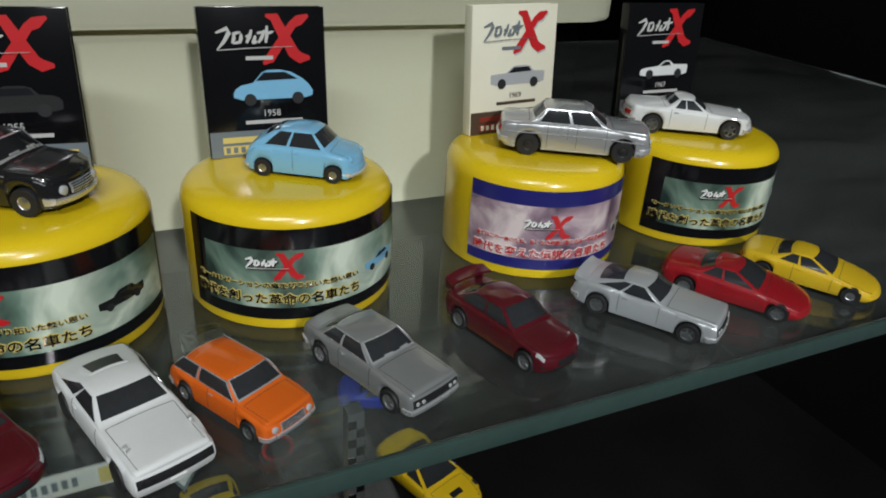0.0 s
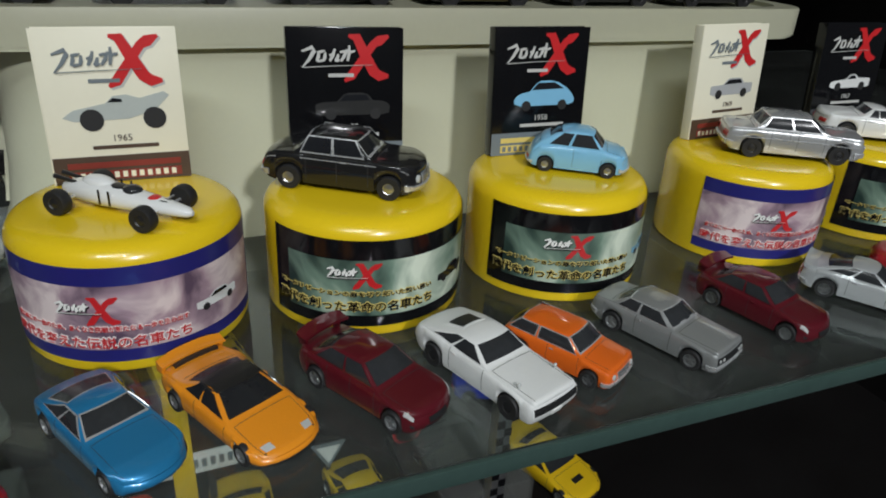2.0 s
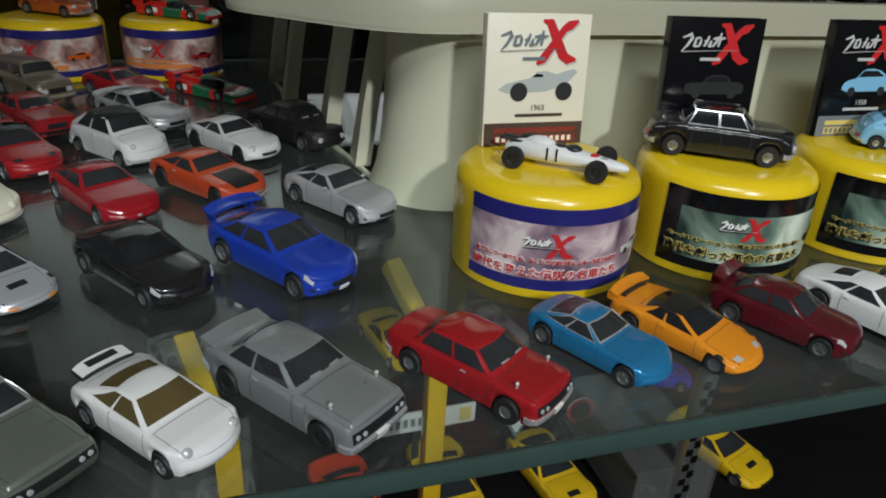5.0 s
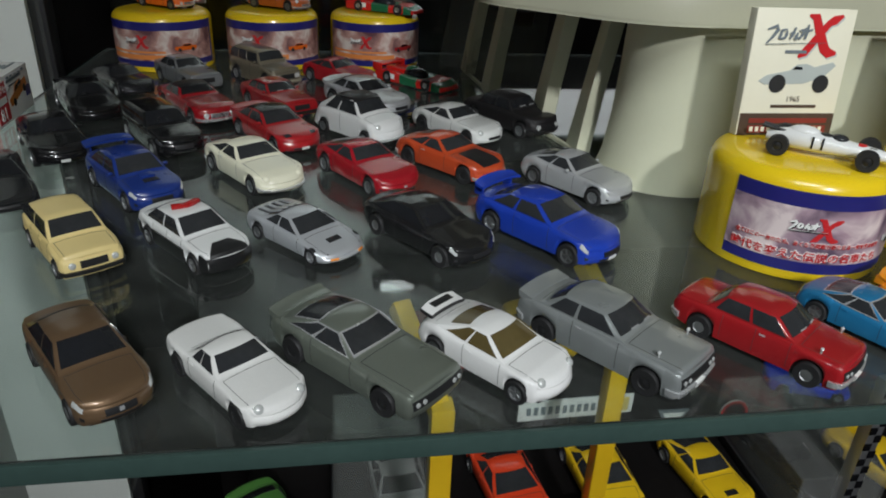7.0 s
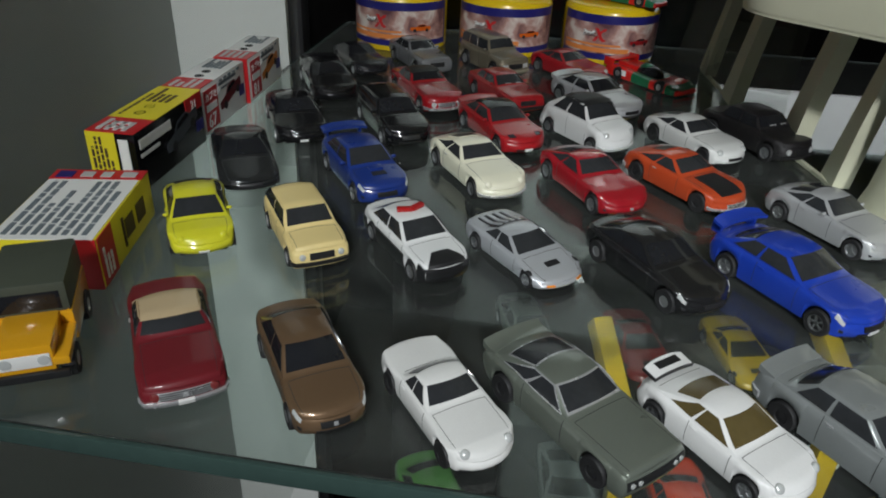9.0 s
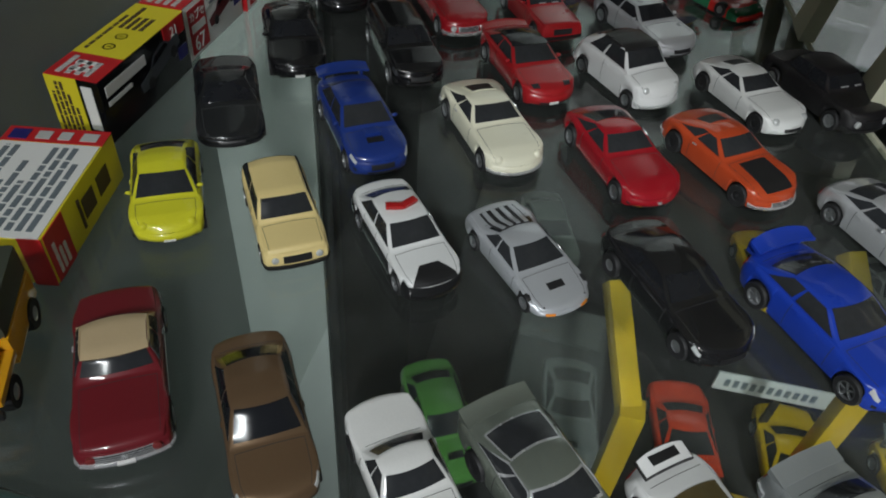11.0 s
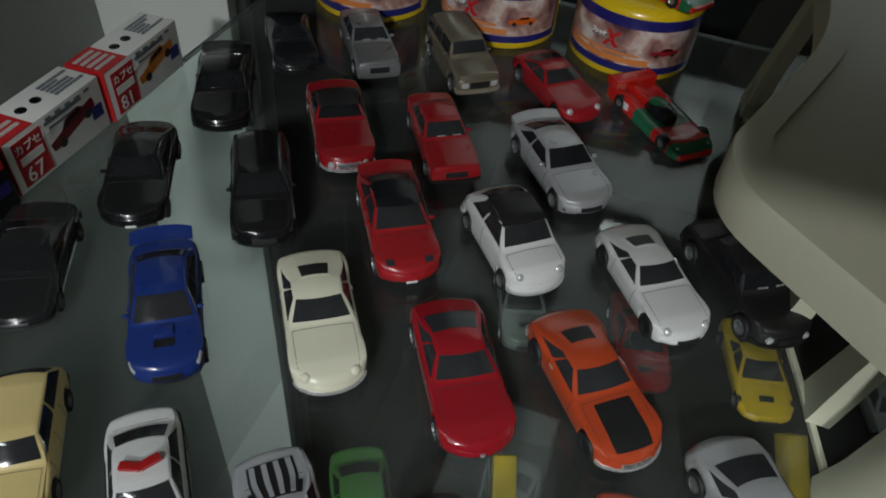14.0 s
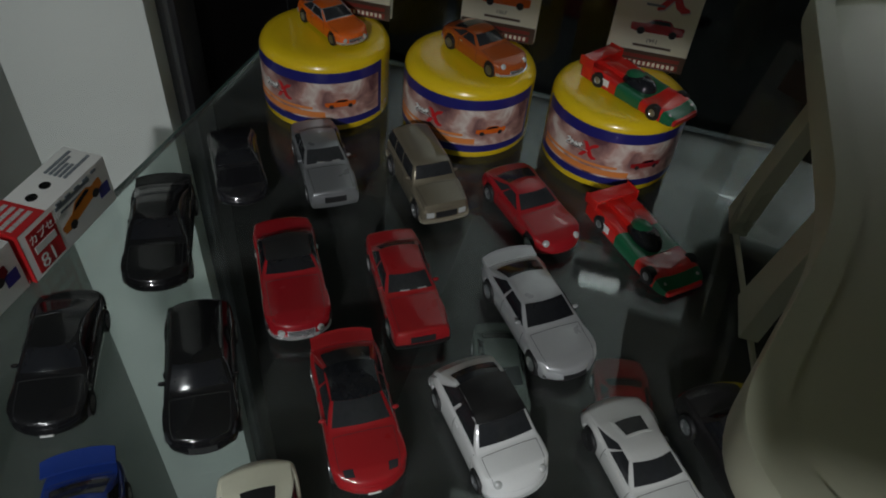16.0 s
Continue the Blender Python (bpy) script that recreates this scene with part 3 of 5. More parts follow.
    la, lb = f0 + .055, r0 - (.055 if r0 - r1 < .14 else (r0 - r1) * .42)
    ha, hb = f1 + .018, r1 - .008
    for a, b in sides:
        c = ((la + (lb - la) * a, .12), (la + (lb - la) * b, .12), (ha + (hb - ha) * b, .88), (ha + (hb - ha) * a, .88))
        if trim:
            side_sheet("window_frame", ((c[0][0] - .010, .04), (c[1][0] + .010, .04), (c[2][0] + .008, .95), (c[3][0] - .008, .95)), trim, .0016)
        side_sheet("side_window", c, glass, .0032)
    if hatch:
        v0, v1 = r1 + (r0 - r1) * .06, r1 + (r0 - r1) * .48
        top_sheet("hatch_frame", v0 - .014, v1 + .014, -.62, .62, mat, .0030)
        top_sheet("hatch_window", v0, v1, -.52, .52, BLACKP, .0046)
    if slats:
        for i in range(4):
            u = -.62 + .36 * i
            top_sheet("engine_slat", r1 + .02, min(.97, r0 + .13), u, u + .16, mat, .012)
        top_sheet("engine_cover", r1 + .01, min(.97, r0 + .14), -.70, .70, BLACKP, .004)

    # shut lines of doors, bonnet and boot
    d0, d1 = f0 + .02, f0 + (.29 if doors == 2 else .21)
    for v in ((d0, d1) if doors == 2 else (d0, d1, min(.77, d1 + .19))):
        skin("shut_line", v - .0014, v + .0014, .8, 6, SHUT, 1, 6, .0012)
    for u in (-.90, .90):
        top_sheet("shut_line", .03, f0 - .022, u - .007, u + .007, SHUT, .0006, nv=9, nu=2)
    top_sheet("shut_line", f0 - .021, f0 - .018, -.90, .90, SHUT, .0006, nv=2, nu=11)
    if r0 < .90:
        top_sheet("shut_line", r0 + .013, r0 + .016, -.84, .84, SHUT, .0006, nv=2, nu=11)
    for y in (-.42, .30):
        top_sheet("wiper", f0 + .022, f0 + .030, y - .02, y + .36, CHROME, .0048, nv=2, nu=5) if shape in ("saloon", "vintage", "box") else None

    # nose and tail
    t_n, b_n, hw_n, lo_n = at_s(0)
    face = lambda q: lo_n + (b_n - lo_n) * q
    if lamps == "round":
        for y in (-1, 1):
            yy = y * hw_n * .72
            bm = lathe([(L * .024, -L * .012), (L * .024, L * .003), (L * .020, L * .006), (L * .012, L * .008), (0.00002, L * .009)], 16, "y")
            moved(bm, pose(L * .5 + shift(0, yy, .66, hw_n), yy, face(.66), 0, 0, -90))
            part("headlight", bm, hue_lamp, root)
    elif lamps == "pod":
        for y in (-1, 1):
            p = roof_point(.045, y * .80)
            bm = lathe([(L * .026, -L * .010), (L * .026, L * .003), (L * .019, L * .010), (0.00002, L * .013)], 16, "z")
            part("headlight", moved(bm, pose(p.x, p.y, p.z, 0, 52, y * 12)), hue_lamp, root)
    elif lamps == "slant":
        skin("headlight", .004, .090, 4.1, 5.9, hue_lamp, 6, 4, .003)
        nose_sheet("lower_intake", -.60, .60, .10, .30, BLACKP, .002) if not lower else None
        skin("fog_light", .0, .03, 1.6, 2.6, BLACKP, 3, 2, .002) if not lower else None
    elif lamps == "square":
        for y in (-1, 1):
            nose_sheet("headlight", y * .70 - .16, y * .70 + .16, .52, .82, hue_lamp, .005)
    elif lamps == "flush":
        for y in (-1, 1):
            top_sheet("headlight", .055, .105, y * .68 - .15, y * .68 + .15, hue_lamp, .0030, nv=3, nu=4)
        nose_sheet("lower_intake", -.60, .60, .10, .34, BLACKP, .002)
    elif lamps == "quad":
        nose_sheet("grille", -.95, .95, .48, .84, BLACKP, .003)
        for y in (-.80, -.58, .58, .80):
            yy = y * hw_n
            bm = lathe([(L * .0125, -L * .008), (L * .0125, L * .004), (0.00002, L * .006)], 14, "y")
            moved(bm, pose(L * .5 + shift(0, yy, .66, hw_n) + L * .003, yy, face(.66), 0, 0, -90))
            part("headlight", bm, hue_lamp, root)
    gw = .62 if grille == "wide" else .46
    if grille and lamps != "quad":
        if bumper is CHROME or grille == "wide":
            nose_sheet("grille_frame", -gw - .05, gw + .05, .44, .88, CHROME, .003)
        nose_sheet("grille", -gw, gw, .48, .84, BLACKP, .0045)
        if bumper is CHROME or grille == "wide":
            for q in (.55, .65, .75):
                nose_sheet("grille_bar", -gw, gw, q, q + .035, CHROME, .0065)
    if emblem:
        nose_sheet("emblem", -.07, .07, .58, .78, CHROME, .009, "chrome nose emblem")
    skin("door_handle", d1 - .055, d1 - .022, 4.5, 4.85, CHROME if bumper is CHROME else mat, 2, 1, .007)
    if bumper:
        nose_sheet("front_bumper", -.99, .99, .16, .36, bumper, .014)
        skin("bumper_end", .0, .07, .85, 1.95, bumper, 5, 2, .010)
        nose_sheet("rear_bumper", -.96, .96, .12, .36, bumper, .014, "", True)
        skin("bumper_end", .945, 1.0, .85, 1.95, bumper, 5, 2, .010)
    if plate:
        nose_sheet("number_plate", -.20, .20, .14, .38, WHITE_PAINT, .016 if bumper else .007, "blank white plate")
    for a, b in ((-.92, -.45), (.45, .92)):
        nose_sheet("tail_light", a, b, .56, .86, LAMP_RED, .004, "", True)
    if mirrors:
        for y in (-1, 1):
            c = side_glass(f0 + .085, .10)
            part("wing_mirror", ball(bmesh.new(), (c.x, y * (c.y + L * .020), c.z + H * .03), L * .013, L * .022, L * .014, 12), mat, root)
    if fender:
        for y in (-1, 1):
            c = roof_point(.16, y * .88)
            bm = ball(bmesh.new(), (c.x, c.y, c.z + L * .026), L * .010, L * .013, L * .011, 10)
            block(bm, c.x - L * .004, c.x + L * .004, c.y - L * .004, c.y + L * .004, c.z - L * .004, c.z + L * .02)
            part("fender_mirror", bm, LAMP_WHITE, root, "small pale fender mirror")

    def tail_plate(name, v0, v1, rise, lift, u, thick, material=mat, curl=1.6):
        """A spoiler across the tail that sweeps up towards its rear edge."""
        bm = bmesh.new()
        up, dn = [], []
        z0 = roof_point(v0, 0).z
        for j in range(7):
            q = j / 6
            v = v0 + (v1 - v0) * q
            ru, rd = [], []
            for i in range(11):
                w = -1 + 2 * i / 10
                p = roof_point(min(v, 1), w * u)
                x = L * (.5 - v) + (p.x - L * (.5 - min(v, 1)))
                zz = (p.z if not lift else z0 - H * .05 * abs(w) ** 4) * (1 - q) + (z0 + H * rise - H * .03 * w * w) * q if not lift else z0 + H * lift - H * .04 * abs(w) ** 3 + H * rise * q ** curl
                ru.append(bm.verts.new((x, w * u * W * .46, zz + H * thick)))
                rd.append(bm.verts.new((x, w * u * W * .46, zz - (H * .02 if lift else H * .10))))
            up.append(ru)
            dn.append(rd)
        for j in range(6):
            for i in range(10):
                bm.faces.new((up[j][i], up[j][i + 1], up[j + 1][i + 1], up[j + 1][i]))
                bm.faces.new((dn[j][i], dn[j + 1][i], dn[j + 1][i + 1], dn[j][i + 1]))
        ra_ = up[0] + [r[-1] for r in up[1:]] + up[-1][-2::-1] + [r[0] for r in up[-2:0:-1]]
        rb_ = dn[0] + [r[-1] for r in dn[1:]] + dn[-1][-2::-1] + [r[0] for r in dn[-2:0:-1]]
        for i in range(len(ra_)):
            k = (i + 1) % len(ra_)
            bm.faces.new((ra_[i], ra_[k], rb_[k], rb_[i]))
        return part(name, bm, material, root)

    if wing == "high":
        tail_plate("rear_wing", .90, 1.01, .05, .16, .98, .035)
        zt = roof_point(.95, 0).z
        for y in (-1, 1):
            part("wing_post", block(bmesh.new(), -L * .50, -L * .43, y * W * .34 - L * .009, y * W * .34 + L * .009, zt - H * .09, zt + H * .18, L * .004), mat, root)
    elif wing == "lip":
        tail_plate("rear_spoiler", .90, 1.005, .045, 0, .98, .010)
    elif wing == "low":
        tail_plate("rear_wing", .93, 1.02, .07, .09, 1.0, .03)
        zt = roof_point(.96, 0).z
        for y in (-1, 1):
            part("wing_post", block(bmesh.new(), -L * .50, -L * .44, y * W * .42 - L * .012, y * W * .42 + L * .012, zt - H * .12, zt + H * .12, L * .004), mat, root)
        top_sheet("spoiler_panel", .90, .985, -.74, .74, BLACKP, .020, "black spoiler panel")
    elif wing == "whale":
        tail_plate("rear_spoiler", .885, 1.00, .04, .05, .74, .05, mat, 1.1)
        tail_plate("spoiler_rim", .878, 1.008, .04, .035, .77, .04, BLACKP, 1.1)
        zt = roof_point(.885, 0).z
        part("engine_grille", moved(block(bmesh.new(), -L * .026, L * .026, -W * .20, W * .20, 0, H * .016, L * .002), pose(-L * .44, 0, zt + H * .115, 0, 5, 0)), BLACKP, root)
    if bonnet == "nose":
        top_sheet("bonnet_panel", .002, .15, -.98, .98, BLACKP, .0045, "black painted nose panel", .35)
    elif bonnet:
        top_sheet("bonnet_panel", .05, f0 - .045, -.62, .62, BLACKP, .0035, "matt black bonnet panel", .92)
    if vents:
        top_sheet("bonnet_vent", .15, .20, -.30, .30, BLACKP, .004)
    if vents == "scoop":
        p = roof_point(.24, 0)
        part("bonnet_scoop", moved(block(bmesh.new(), -L * .045, L * .02, -W * .13, W * .13, -H * .02, H * .05, L * .008), pose(p.x, 0, p.z, 0, 4, 0)), mat, root)
    if lightbar:
        for y in (-1, 1):
            p = roof_point(f1 + .10, 0)
            bm = block(bmesh.new(), -L * .024, L * .024, -W * .012, W * .27, -H * .02, H * .075, L * .008)
            m = pose(p.x, 0, p.z + H * .01, 0, 0, 20)
            part("light_bar", moved(bm, m if y > 0 else Matrix.Diagonal((1, -1, 1, 1)) @ m), LAMP_RED, root, "red roof light bar")
    if stripe:
        skin("side_trim", .04, .96, stripe, stripe + .22, CHROME, 24, 1, .0035, "thin chrome side trim")
    return root


def place(front, yaw, length):
    """The middle of a car of that length whose nose stands at front."""
    a = radians(yaw)
    return front[0] - math.cos(a) * length / 2, front[1] - math.sin(a) * length / 2


# ---- large structure ----
def setting(name, bm, mat, label="", smooth=40.0):
    return tagged(mesh_object(name, bm, mat, smooth), label, "", "", "structure")


GX0, GX1, GY1 = -0.476, 0.62, 0.491
glass_shelf = tagged(mesh_object("glass_shelf", boxed(GX0, GX1, 0.0012, GY1, -0.006, 0.0), GLASS), "clear glass display shelf with greenish ground edge", "shelf", "", "structure")
part("front_edge", boxed(GX0, GX1, -0.0008, 0.0009, -0.0062, -0.0002, r=0.0004), EDGE, glass_shelf, "dark green ground glass edge")
part("back_edge", boxed(GX0, GX1, GY1 + 0.0003, GY1 + 0.002, -0.006, -0.0002, r=0.0004), EDGE, glass_shelf, "dark green ground glass edge")
part("side_edge", boxed(GX0 - 0.002, GX0 - 0.0003, 0, GY1, -0.006, -0.0002, r=0.0004), EDGE, glass_shelf)
setting("lower_shelf", boxed(-0.375, 0.62, 0.03, 0.75, -0.352, -0.340), BLACK_WOOD, "dark lower shelf board")
setting("cabinet_back", boxed(-0.495, 0.64, 0.76, 0.775, -1.2, 0.75), BLACK_WOOD, "black cabinet back panel")
# added panel, out of view: gives the glass shelf something pale to reflect
setting("bounce_panel", boxed(-0.492, 0.12, 0.752, 0.7595, 0.165, 0.75), WALL_WHITE, "unseen pale panel added at the back to brighten the glass reflections")
setting("cabinet_side", boxed(0.64, 0.655, -0.02, 0.775, -1.2, 0.75), BLACK_WOOD, "black cabinet side panel")
# added board above the view, keeps the spot lamp off the back cans
setting("shade_board", boxed(-0.488, 0.64, -0.030, 0.491, 0.300, 0.315), WALL_WHITE, "unseen pale board added overhead to shade the back of the shelf")
# added slab, out of view, that blocks lamp light from the step's top
setting("step_shade_slab", boxed(-0.205, 0.22, 0.070, 0.50, 0.166, 0.176, r=0.002), IVORY, "unseen ivory slab added above the step to shade its top")
setting("cabinet_floor", boxed(-0.9, 0.9, -0.9, 0.8, -1.22, -1.205), BLACK_WOOD, "dark cabinet floor")
setting("wall_grey", boxed(-0.592, -0.572, -0.7, 0.369, -1.2, 0.8), WALL_GREY, "grey painted wall beside the cabinet")
bm = slab_from([(-0.572, 0.3692), (-0.497, 0.397), (-0.500, 0.410), (-0.576, 0.385)], -1.2, 0.8)
setting("wall_white", bm, WALL_WHITE, "white painted wall strip beside the cabinet")
setting("cabinet_post", boxed(-0.503, -0.490, 0.412, 0.430, -1.2, 0.75, r=0.002), FRAME_DARK, "dark metal cabinet post")
setting("side_door", boxed(-0.503, -0.493, 0.431, 0.76, -1.2, 0.75), BLACK_WOOD, "black cabinet side behind the post")
side_pane = setting("side_pane", boxed(-0.4955, -0.4925, -0.02, 0.41, -0.4, 0.4), clear_film("side_pane_film", (0.5, 0.52, 0.5), 0.07), "clear glass side pane of the cabinet")
glass_shelf.visible_shadow = False
back_pane = setting("back_pane", boxed(-0.47, -0.16, 0.4965, 0.4995, -0.05, 0.4), PANE, "clear glass back pane of the cabinet")
for ob in (side_pane, back_pane):
    ob.visible_shadow = False
# self-lit board in place of the room behind; shows bright between the stand's posts
setting("lit_backdrop", boxed(-0.13, 0.10, 0.70, 0.705, 0.085, 0.20), glow("glowing_backdrop", (0.95, 0.97, 1.0), 0.7), "glowing board standing in for the bright room behind the cabinet")

tube = new("cabinet_lamp")
tube.location = (-0.21, 0.735, 0.375)
tagged(tube, "short white lit tube in the cabinet back", "lamp")
part("tube", block(bmesh.new(), -0.024, 0.024, -0.008, 0.004, -0.006, 0.006, 0.004), glow("lit_tube", (0.95, 1.0, 1.0), 3.0), tube)
part("holder", block(bmesh.new(), -0.034, 0.034, 0.004, 0.0168, -0.01, 0.01, 0.001), FRAME_DARK, tube)

# moulded ivory step stand on the shelf
stand = new("display_stand")
tagged(stand, "ivory moulded plastic step stand with rounded corners", "display stand")
stand.location = (0, 0.155, 0)


def stand_part(name, bm, label=""):
    return part(name, moved(bm, Matrix.Translation((0, -0.155, 0))), IVORY, stand, label)


STEP = rounded([(-0.158, 0.150), (0.222, 0.150), (0.222, 0.50), (-0.182, 0.50), (-0.189, 0.305), (-0.224, 0.213)], [0.028, 0.02, 0.03, 0.03, 0.03, 0.022], 8)
stand_part("step", slab_from(STEP, 0.079, 0.0912, 0.0014), "flat ivory step with a raised rim")
inner = [(0.01 + (x - 0.01) * 0.955, 0.32 + (y - 0.32) * 0.955) for x, y in STEP]
bm = bmesh.new()
n = len(STEP)
lipped = [(0.01 + (x - 0.01) * 1.0014, 0.32 + (y - 0.32) * 1.0014) for x, y in STEP]
ring = [[bm.verts.new((x, y, z)) for x, y in o] for o, z in ((lipped, 0.0805), (lipped, 0.0927), ([(0.01 + (x - 0.01) * .999, 0.32 + (y - 0.32) * .999) for x, y in STEP], 0.0935), (inner, 0.0935), (inner, 0.0905))]
for a, b in zip(ring, ring[1:]):
    for i in range(n):
        bm.faces.new((a[i], a[(i + 1) % n], b[(i + 1) % n], b[i]))
stand_part("rim", bm)
outer = [(0.176, 0.155)] + [(-0.118 - 0.032 * math.sin(a), 0.190 - 0.035 * math.cos(a)) for a in np.linspace(0, 1.75, 14)]
bm = bmesh.new()
cols = []
for x, y in outer:
    k = max(0, (-x - 0.10) / 0.05)
    col = []
    for zz, out in ((0, 0.010), (0.004, 0.0085), (0.012, 0.005), (0.03, 0.002), (0.055, 0.0005), (0.0792, 0)):
        col.append(bm.verts.new((x - out * k * 0.9, y - out * 0.25, zz)))
    cols.append(col)
for a, b in zip(cols, cols[1:]):
    for i in range(5):
        bm.faces.new((a[i], b[i], b[i + 1], a[i + 1]))
bmesh.ops.solidify(bm, geom=list(bm.faces), thickness=0.003)
stand_part("riser", bm, "curved ivory front riser")
RAIL = [(-0.152, 0.182), (-0.163, 0.235), (-0.178, 0.300), (-0.188, 0.420)]
for (x0, y0), (x1, y1) in zip(RAIL, RAIL[1:]):
    length = math.hypot(x1 - x0, y1 - y0)
    bm = block(bmesh.new(), -0.0005, length + 0.0005, -0.0011, 0.0011, 0, 0.0022, 0.0004)
    stand_part("rail", moved(bm, pose(x0, y0, 0.0002, 0, 0, math.degrees(math.atan2(y1 - y0, x1 - x0)))))
for x, y, w in ((-0.157, 0.222, 0.015), (-0.168, 0.262, 0.020), (-0.182, 0.345, 0.022), (-0.186, 0.410, 0.018)):
    bm = bmesh.new()
    for zz, sx, off in ((0.002, 1.15, 0), (0.03, 0.9, 0.004), (0.0792, 0.75, 0.012)):
        for px, py in ((-0.004, -w / 2), (0.004, -w / 2), (0.004, w / 2), (-0.004, w / 2)):
            bm.verts.new((x + px + off, y + py * sx, zz))
    bm.verts.ensure_lookup_table()
    for k in (0, 4):
        for i in range(4):
            bm.faces.new((bm.verts[k + i], bm.verts[k + (i + 1) % 4], bm.verts[k + 4 + (i + 1) % 4], bm.verts[k + 4 + i]))
    bm.faces.new(bm.verts[0:4])
    bm.faces.new(bm.verts[8:12])
    stand_part("post", bm, "sloping ivory support post")
stand_part("inner_wall", boxed(-0.10, 0.176, 0.300, 0.303, 0.0, 0.0792))

# ---- yellow cans with printed labels, booklets and cars on top ----
CAN_R, CAN_H = 0.0352, 0.0415


def bent(bm, az0, z0, r):
    """Wraps a flat x-z print round a can, from the angle az0 (degrees) on."""
    if len(bm.edges) < 400:
        bmesh.ops.subdivide_edges(bm, edges=[e for e in bm.edges if abs(e.verts[0].co.x - e.verts[1].co.x) > 0.004], cuts=5)
    for v in bm.verts:
        a = radians(az0) + v.co.x / CAN_R
        rr = r - v.co.y
        v.co = Vector((rr * math.cos(a), rr * math.sin(a), z0 + v.co.z))
    return bm


def x_mark(k):
    """A brushed cross: two thick strokes with swelling ends."""
    def stroke(pts, ws):
        left, right = [], []
        for i, p in enumerate(pts):
            a, b = Vector(pts[max(0, i - 1)]), Vector(pts[min(len(pts) - 1, i + 1)])
            d = (b - a).normalized()
            nrm = Vector((-d.y, d.x))
            left.append(tuple((Vector(p) + nrm * ws[i]) * k))
            right.append(tuple((Vector(p) - nrm * ws[i]) * k))
        return left + right[::-1]
    return [stroke([(.10, 1.0), (.28, .97), (.45, .62), (.66, .22), (.80, .12), (1.0, .12)], [.03, .10, .115, .12, .115, .04]),
            stroke([(.0, .02), (.14, .12), (.42, .50), (.66, .82), (.80, .90), (1.0, 1.0)], [.03, .10, .09, .085, .11, .03])]


def brush_strokes(k, fat=1.0):
    """Plain slanted brush strokes in place of a title."""
    def sweep(pts, ws):
        left, right = [], []
        ws = [q * fat for q in ws]
        for i, p in enumerate(pts):
            a, b = Vector(pts[max(0, i - 1)]), Vector(pts[min(len(pts) - 1, i + 1)])
            d = (b - a).normalized()
            nrm = Vector((-d.y, d.x))
            left.append(tuple((Vector(p) + nrm * ws[i]) * k))
            right.append(tuple((Vector(p) - nrm * ws[i]) * k))
        return left + right[::-1]
    out = [sweep([(-.12, .22), (.10, .30), (.13, .22), (.02, .05), (-.12, -.10)], [.025, .055, .06, .045, .015])]
    for x, h, lean in ((.20, .22, .03), (.34, .20, .02), (.47, .27, .09), (.58, .16, .05), (.70, .26, .11), (.84, .34, .02)):
        out.append(sweep([(x - .02, .02), (x + lean * .5, h * .5), (x + lean, h)], [.034, .050, .03]))
    for x, z, w in ((.19, .20, .16), (.20, .02, .15), (.44, .14, .10), (.66, .20, .12), (.86, .20, .12), (.56, .02, .10)):
        out.append(sweep([(x, z), (x + w * .6, z + .015), (x + w, z + .03)], [.03, .038, .018]))
    out.append(sweep([(-.10, -.10), (.5, -.075), (1.35, -.06)], [.012, .010, .004]))
    return out


def joined(outlines, y=0.0, thick=0.0002, x=0.0, z=0.0):
    bm = bmesh.new()
    for i, o in enumerate(outlines):
        t = moved(plate_2d(o, thick), Matrix.Translation((0, -.000025 * i, 0)))
        me = bpy.data.meshes.new("print")
        t.to_mesh(me)
        t.free()
        bm.from_mesh(me)
        bpy.data.meshes.remove(me)
    return moved(bm, Matrix.Translation((x, y, z)))


def car_print(k, shape="saloon"):
    """A side view of a car as a printed picture: body, windows, wheels."""
    sh = SHAPES[shape]
    h = sh["high"]
    f0, f1, r1, r0 = sh["cab"]
    body = [(x, z * h) for x, z in sh["top"]] + [(.99, h * .22), (.9, h * .16), (.1, h * .16), (.005, h * .24)]
    win = [(f0 + .035, h * .70), (f1 + .012, h * .93), (r1 - .012, h * .93), (r0 - .05, h * .72)]
    ring = lambda cx: [(cx + .075 * math.cos(q), .070 + .075 * math.sin(q)) for q in np.linspace(0, 2 * math.pi, 15)[:-1]]
    sc = lambda o: [(x * k, z * k) for x, z in o]
    return sc(body), sc(win), [sc(ring(.20)), sc(ring(.80))]


def race_print(k):
    """A side view of an open-wheeled racer as a printed picture."""
    body = [(0, .13), (.10, .20), (.40, .26), (.48, .33), (.60, .34), (.72, .30), (.95, .36), (1.0, .32), (.86, .18), (.6, .10), (.1, .09)]
    win = [(.42, .27), (.47, .31), (.55, .30), (.56, .27)]
    ring = lambda cx: [(cx + .11 * math.cos(a), .10 + .11 * math.sin(a)) for a in np.linspace(0, 2 * math.pi, 15)[:-1]]
    sc = lambda o: [(x * k, z * k) for x, z in o]
    return sc(body), sc(win), [sc(ring(.26)), sc(ring(.84))]


TEXTS = {"green": ("モータリゼーションの扉を切り拓いた熱い思い", "時代を創った革命の名車たち"),
         "dusk": ("全てはこの一台のため、あくなき挑戦が新たなる一歩を生み出す", "時代を変えた伝説の名車たち")}


